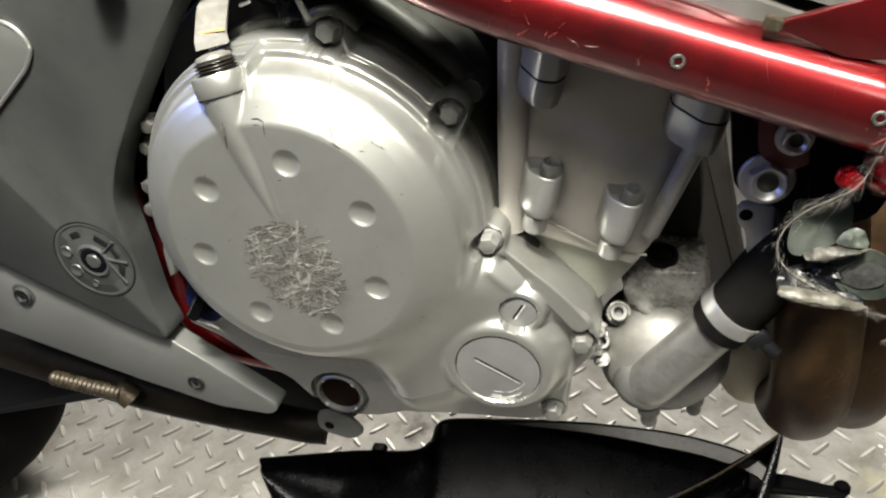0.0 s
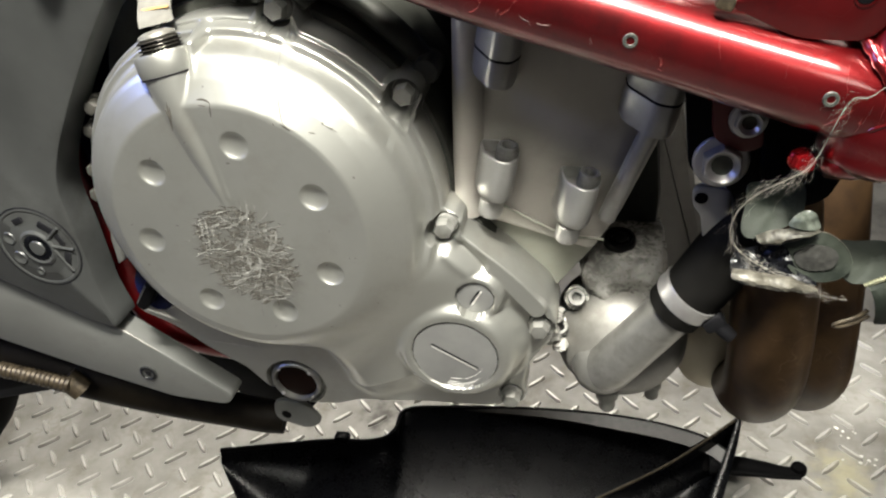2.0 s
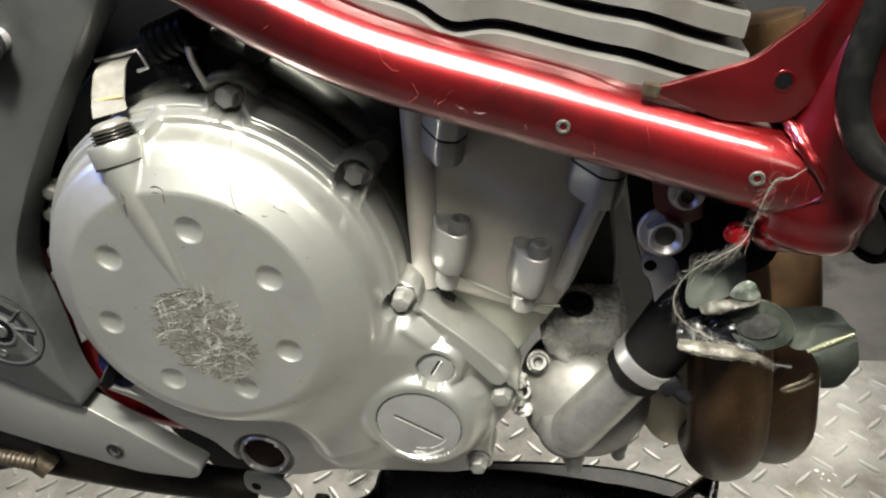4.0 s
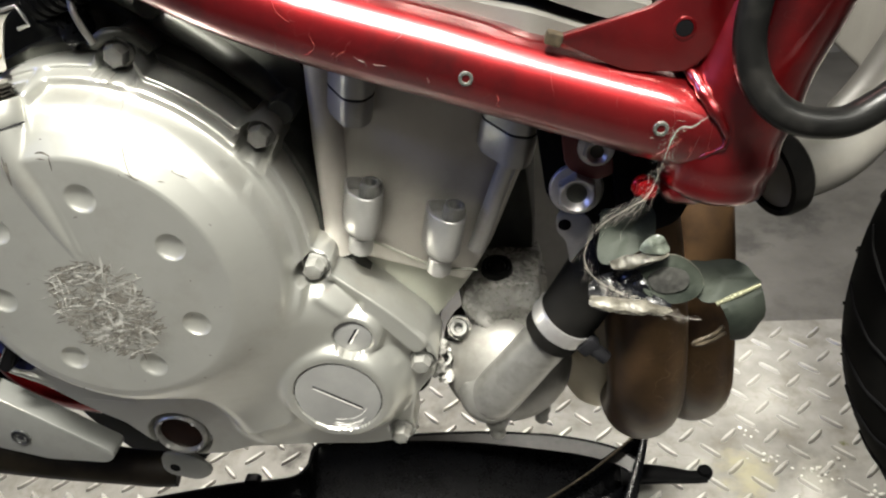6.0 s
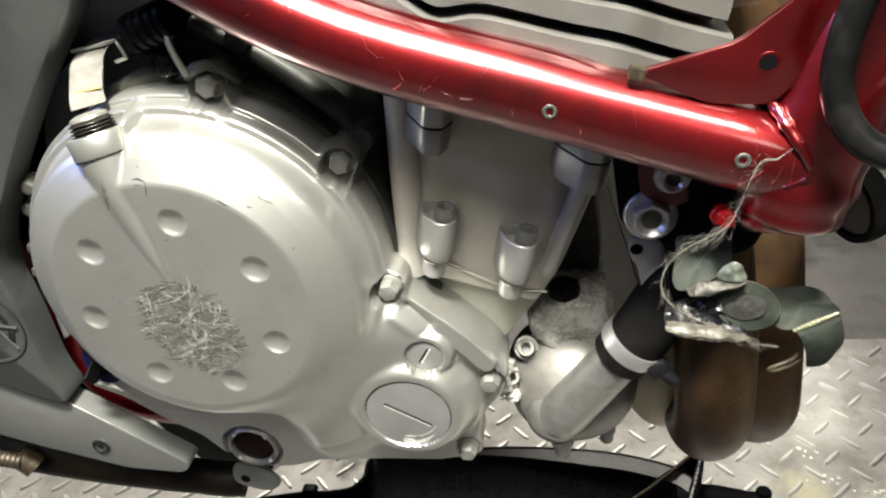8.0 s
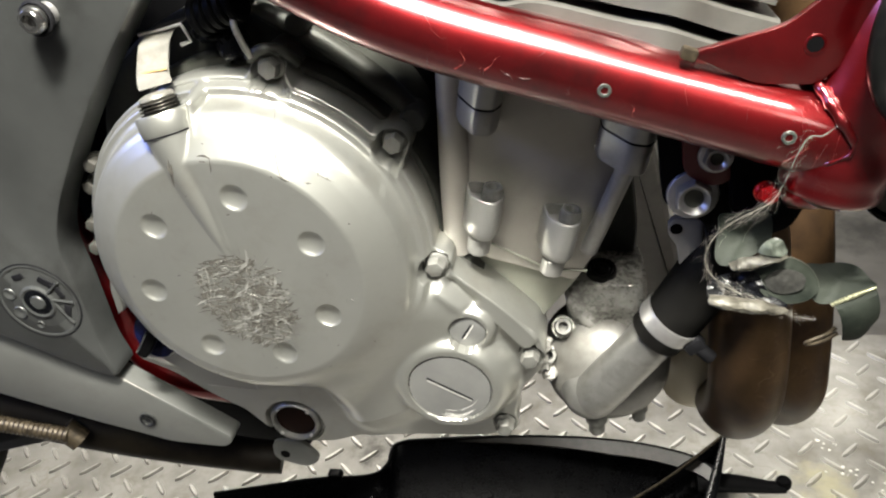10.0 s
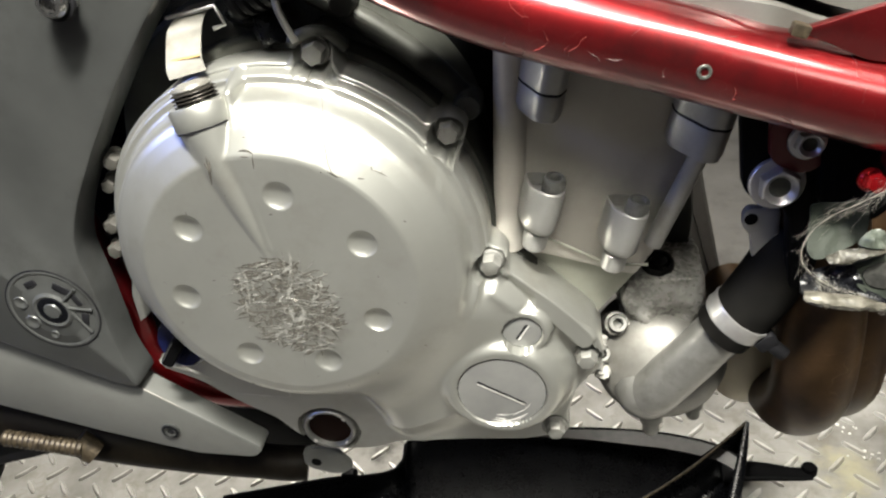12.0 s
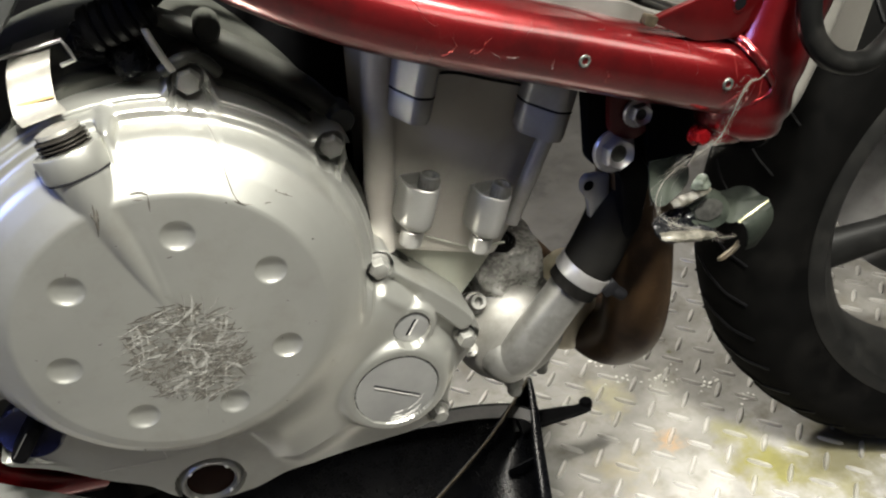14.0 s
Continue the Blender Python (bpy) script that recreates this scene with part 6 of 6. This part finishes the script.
for p, q in (((0.262, 0.215, 0.046), (0.236, 0.222, 0.030)),):
    bm = bmesh.new()
    line = [Vector(p).lerp(Vector(q), k / 4) for k in range(5)]
    blade(bm, line, [Vector((v.x, v.y, 0.010)) for v in line], 0.0016)
    part("cross_rib", bm, GLOSS_BLACK, fairing)
# inner wall of the rim; its paler colour stands in for light on it
bm = bmesh.new()
edge_a = [p + Vector((0, 0.0005, 0.0515)) for p in back[36:]]
edge_b = [p.lerp(q, min(0.35, (0.001 + 0.015 * min(1.0, i / 16)) / max((p - q).length, 0.02))) + Vector((0, 0, 0.0475)) for i, (p, q) in enumerate(zip(back[36:], front[36:]))]
va, vb = [bm.verts.new(p) for p in edge_a], [bm.verts.new(p) for p in edge_b]
vc, vd = [bm.verts.new(p - Vector((0, 0, 0.0018))) for p in edge_a], [bm.verts.new(p - Vector((0, 0, 0.0018))) for p in edge_b]
for p, q in ((va, vb), (vb, vd), (vd, vc), (vc, va)):
    for i in range(len(va) - 1):
        bm.faces.new((p[i], p[i + 1], q[i + 1], q[i]))
part("rim_band", bm, surf("lit_black_band", (0.008, 0.0075, 0.007), (0.022, 0.020, 0.018), (0.3, 0.5), 0.0, 60, 0.1, 900, spec=0.3), fairing, "inner band of the rim, coloured lighter as if lit")
bm = bmesh.new()
sweep(bm, [p + Vector((0, -0.0004, 0.0004)) for p in top_l], 0.0015, 8)
part("worn_fold", bm, RUST, fairing, "worn brownish fold edge")
bm = bmesh.new()
sweep(bm, [p.lerp(q, 0.035) + Vector((0, 0, 0.0365)) for p, q in zip(back[30:], front[30:])], 0.0014, 8)
part("inner_lip", bm, GLOSS_BLACK, fairing)
bm = bmesh.new()
sweep(bm, catmull([(0.268, 0.268, 0.040), (0.305, 0.266, 0.041), (0.335, 0.2620, 0.042), (0.350, 0.2620, 0.043)], 6), [0.014, 0.0115, 0.008, 0.0078], 16, True, 0.4)
lathe(bm, [(0, 0.004), (0.006, 0.004), (0.0075, 0.002), (0.0075, -0.004), (0, -0.004)], (0.3490, 0.2660, 0.0445), (0, 0, 1), 20)
part("mount_arm", bm, BLACK, fairing, "black plastic mounting arm")
bm = bmesh.new()
box(bm, (0.016, 0.010, 0.010), Matrix.Translation((-0.112, 0.2500, 0.053)), 0.002)
part("clip_lug", bm, BLACK, fairing)

# ---- floor, walls, ceiling ----
bm = bmesh.new()
slab(bm, [(-1.25, -0.02), (1.40, -0.02), (1.40, 0.553), (-1.25, 0.553)], -0.006, 0.0, 0.0008, Matrix(((1, 0, 0, 0), (0, 0, 1, 0), (0, -1, 0, -0.006), (0, 0, 0, 1))))
floor_plate = tagged(part("tread_plate", bm, TREAD), "worn bright steel tread plate with raised bars, oil-stained, tyre shade painted in", "floor", kind="structure")
bm = bmesh.new()
U, V, O = Vector((0.04497, -0.00144, 0)), Vector((-0.00119, -0.04419, 0)), Vector((0.5052, 0.3283, 0))


def tread_bar(bm, c, ang):
    L, W, H = 0.0142, 0.0034, 0.0031
    d, s = Vector((math.cos(ang), math.sin(ang), 0)), Vector((-math.sin(ang), math.cos(ang), 0))
    base, top = [], []
    for t, w in ((-1, 0), (-0.72, -0.8), (0, -1), (0.72, -0.8), (1, 0), (0.72, 0.8), (0, 1), (-0.72, 0.8)):
        base.append(bm.verts.new(c + d * L * t + s * W * w + Vector((0, 0, -0.0002))))
        top.append(bm.verts.new(c + d * L * t * 0.86 + s * W * w * 0.45 + Vector((0, 0, H))))
    for i in range(8):
        j = (i + 1) % 8
        bm.faces.new((base[i], base[j], top[j], top[i]))
    bm.faces.new(top)


for i in range(-38, 30):
    for j in range(-6, 40):
        for off, ang in ((0.0, -45), (0.5, 45)):
            c = O + U * (i + off) + V * (j - off)
            if -1.23 < c.x < 1.38 and -0.005 < c.y < 0.538:
                tread_bar(bm, c, radians(ang))
part("raised_bars", bm, BAR, floor_plate, "raised slanting tread bars", kind="stuff")
bm = bmesh.new()
box(bm, (2.60, 0.54, 0.10), Matrix.Translation((0.075, 0.2665, -0.0565)), 0.004)
part("table_frame", bm, BLACK, floor_plate, "dark steel frame of the lift table")
for lx in (-0.9, 1.0):
    bm = bmesh.new()
    box(bm, (0.10, 0.40, 0.60), Matrix.Translation((lx, 0.2665, -0.405)), 0.004)
    part("table_leg", bm, BLACK, floor_plate)
bm = bmesh.new()
slab(bm, [(-3.0, -2.6), (3.4, -2.6), (3.4, 3.4), (-3.0, 3.4)], 0.0, 0.1, 0.001, Matrix(((1, 0, 0, 0), (0, 0, 1, 0), (0, -1, 0, -0.70), (0, 0, 0, 1))))
tagged(part("floor", bm, CONCRETE), "stained grey concrete workshop floor", "floor", kind="structure")
for name, size, at in (("wall_north", (6.6, 0.1, 2.9), (0.2, 3.45, 0.7)), ("wall_south", (6.6, 0.1, 2.9), (0.2, -2.65, 0.7)), ("wall_east", (0.1, 6.0, 2.9), (3.45, 0.4, 0.7)), ("wall_west", (0.1, 6.0, 2.9), (-3.05, 0.4, 0.7)), ("ceiling", (6.6, 6.2, 0.1), (0.2, 0.4, 2.15))):
    bm = bmesh.new()
    box(bm, size, Matrix.Translation(at), 0.002)
    tagged(part(name, bm, WALL), "plain painted workshop " + name.split("_")[0], name.split("_")[0], kind="structure")

# ---- pale flakes scattered on the plate ----
rng = random.Random(31)
bm = bmesh.new()
for cx, cy, spread, count in ((0.477, 0.304, 0.012, 26), (0.520, 0.275, 0.010, 16), (0.545, 0.235, 0.008, 12), (0.430, 0.320, 0.010, 10), (0.600, 0.215, 0.010, 14), (0.42, 0.36, 0.008, 8)):
    for k in range(count):
        o = Vector((cx + rng.gauss(0, spread), cy + rng.gauss(0, spread * 0.6), rng.uniform(0.0008, 0.0026)))
        ring_v = []
        r, n_p = rng.uniform(0.0006, 0.0022), rng.randrange(5, 8)
        for i in range(n_p):
            a = 2 * math.pi * i / n_p
            ring_v.append(bm.verts.new(o + Vector((r * math.cos(a) * rng.uniform(0.6, 1.3), r * math.sin(a) * rng.uniform(0.6, 1.3), rng.uniform(-0.0006, 0.0006)))))
        tip, low = bm.verts.new(o + Vector((0, 0, r * 0.4))), bm.verts.new(o - Vector((0, 0, r * 0.5)))
        for i in range(n_p):
            bm.faces.new((ring_v[i], ring_v[(i + 1) % n_p], tip))
            bm.faces.new((ring_v[(i + 1) % n_p], ring_v[i], low))
tagged(part("paint_flakes", bm, surf("pale_flakes", (0.6, 0.59, 0.54), (0.75, 0.74, 0.69), (0.5, 0.7))), "pale crumbs and flakes on the tread plate", "debris", kind="stuff")
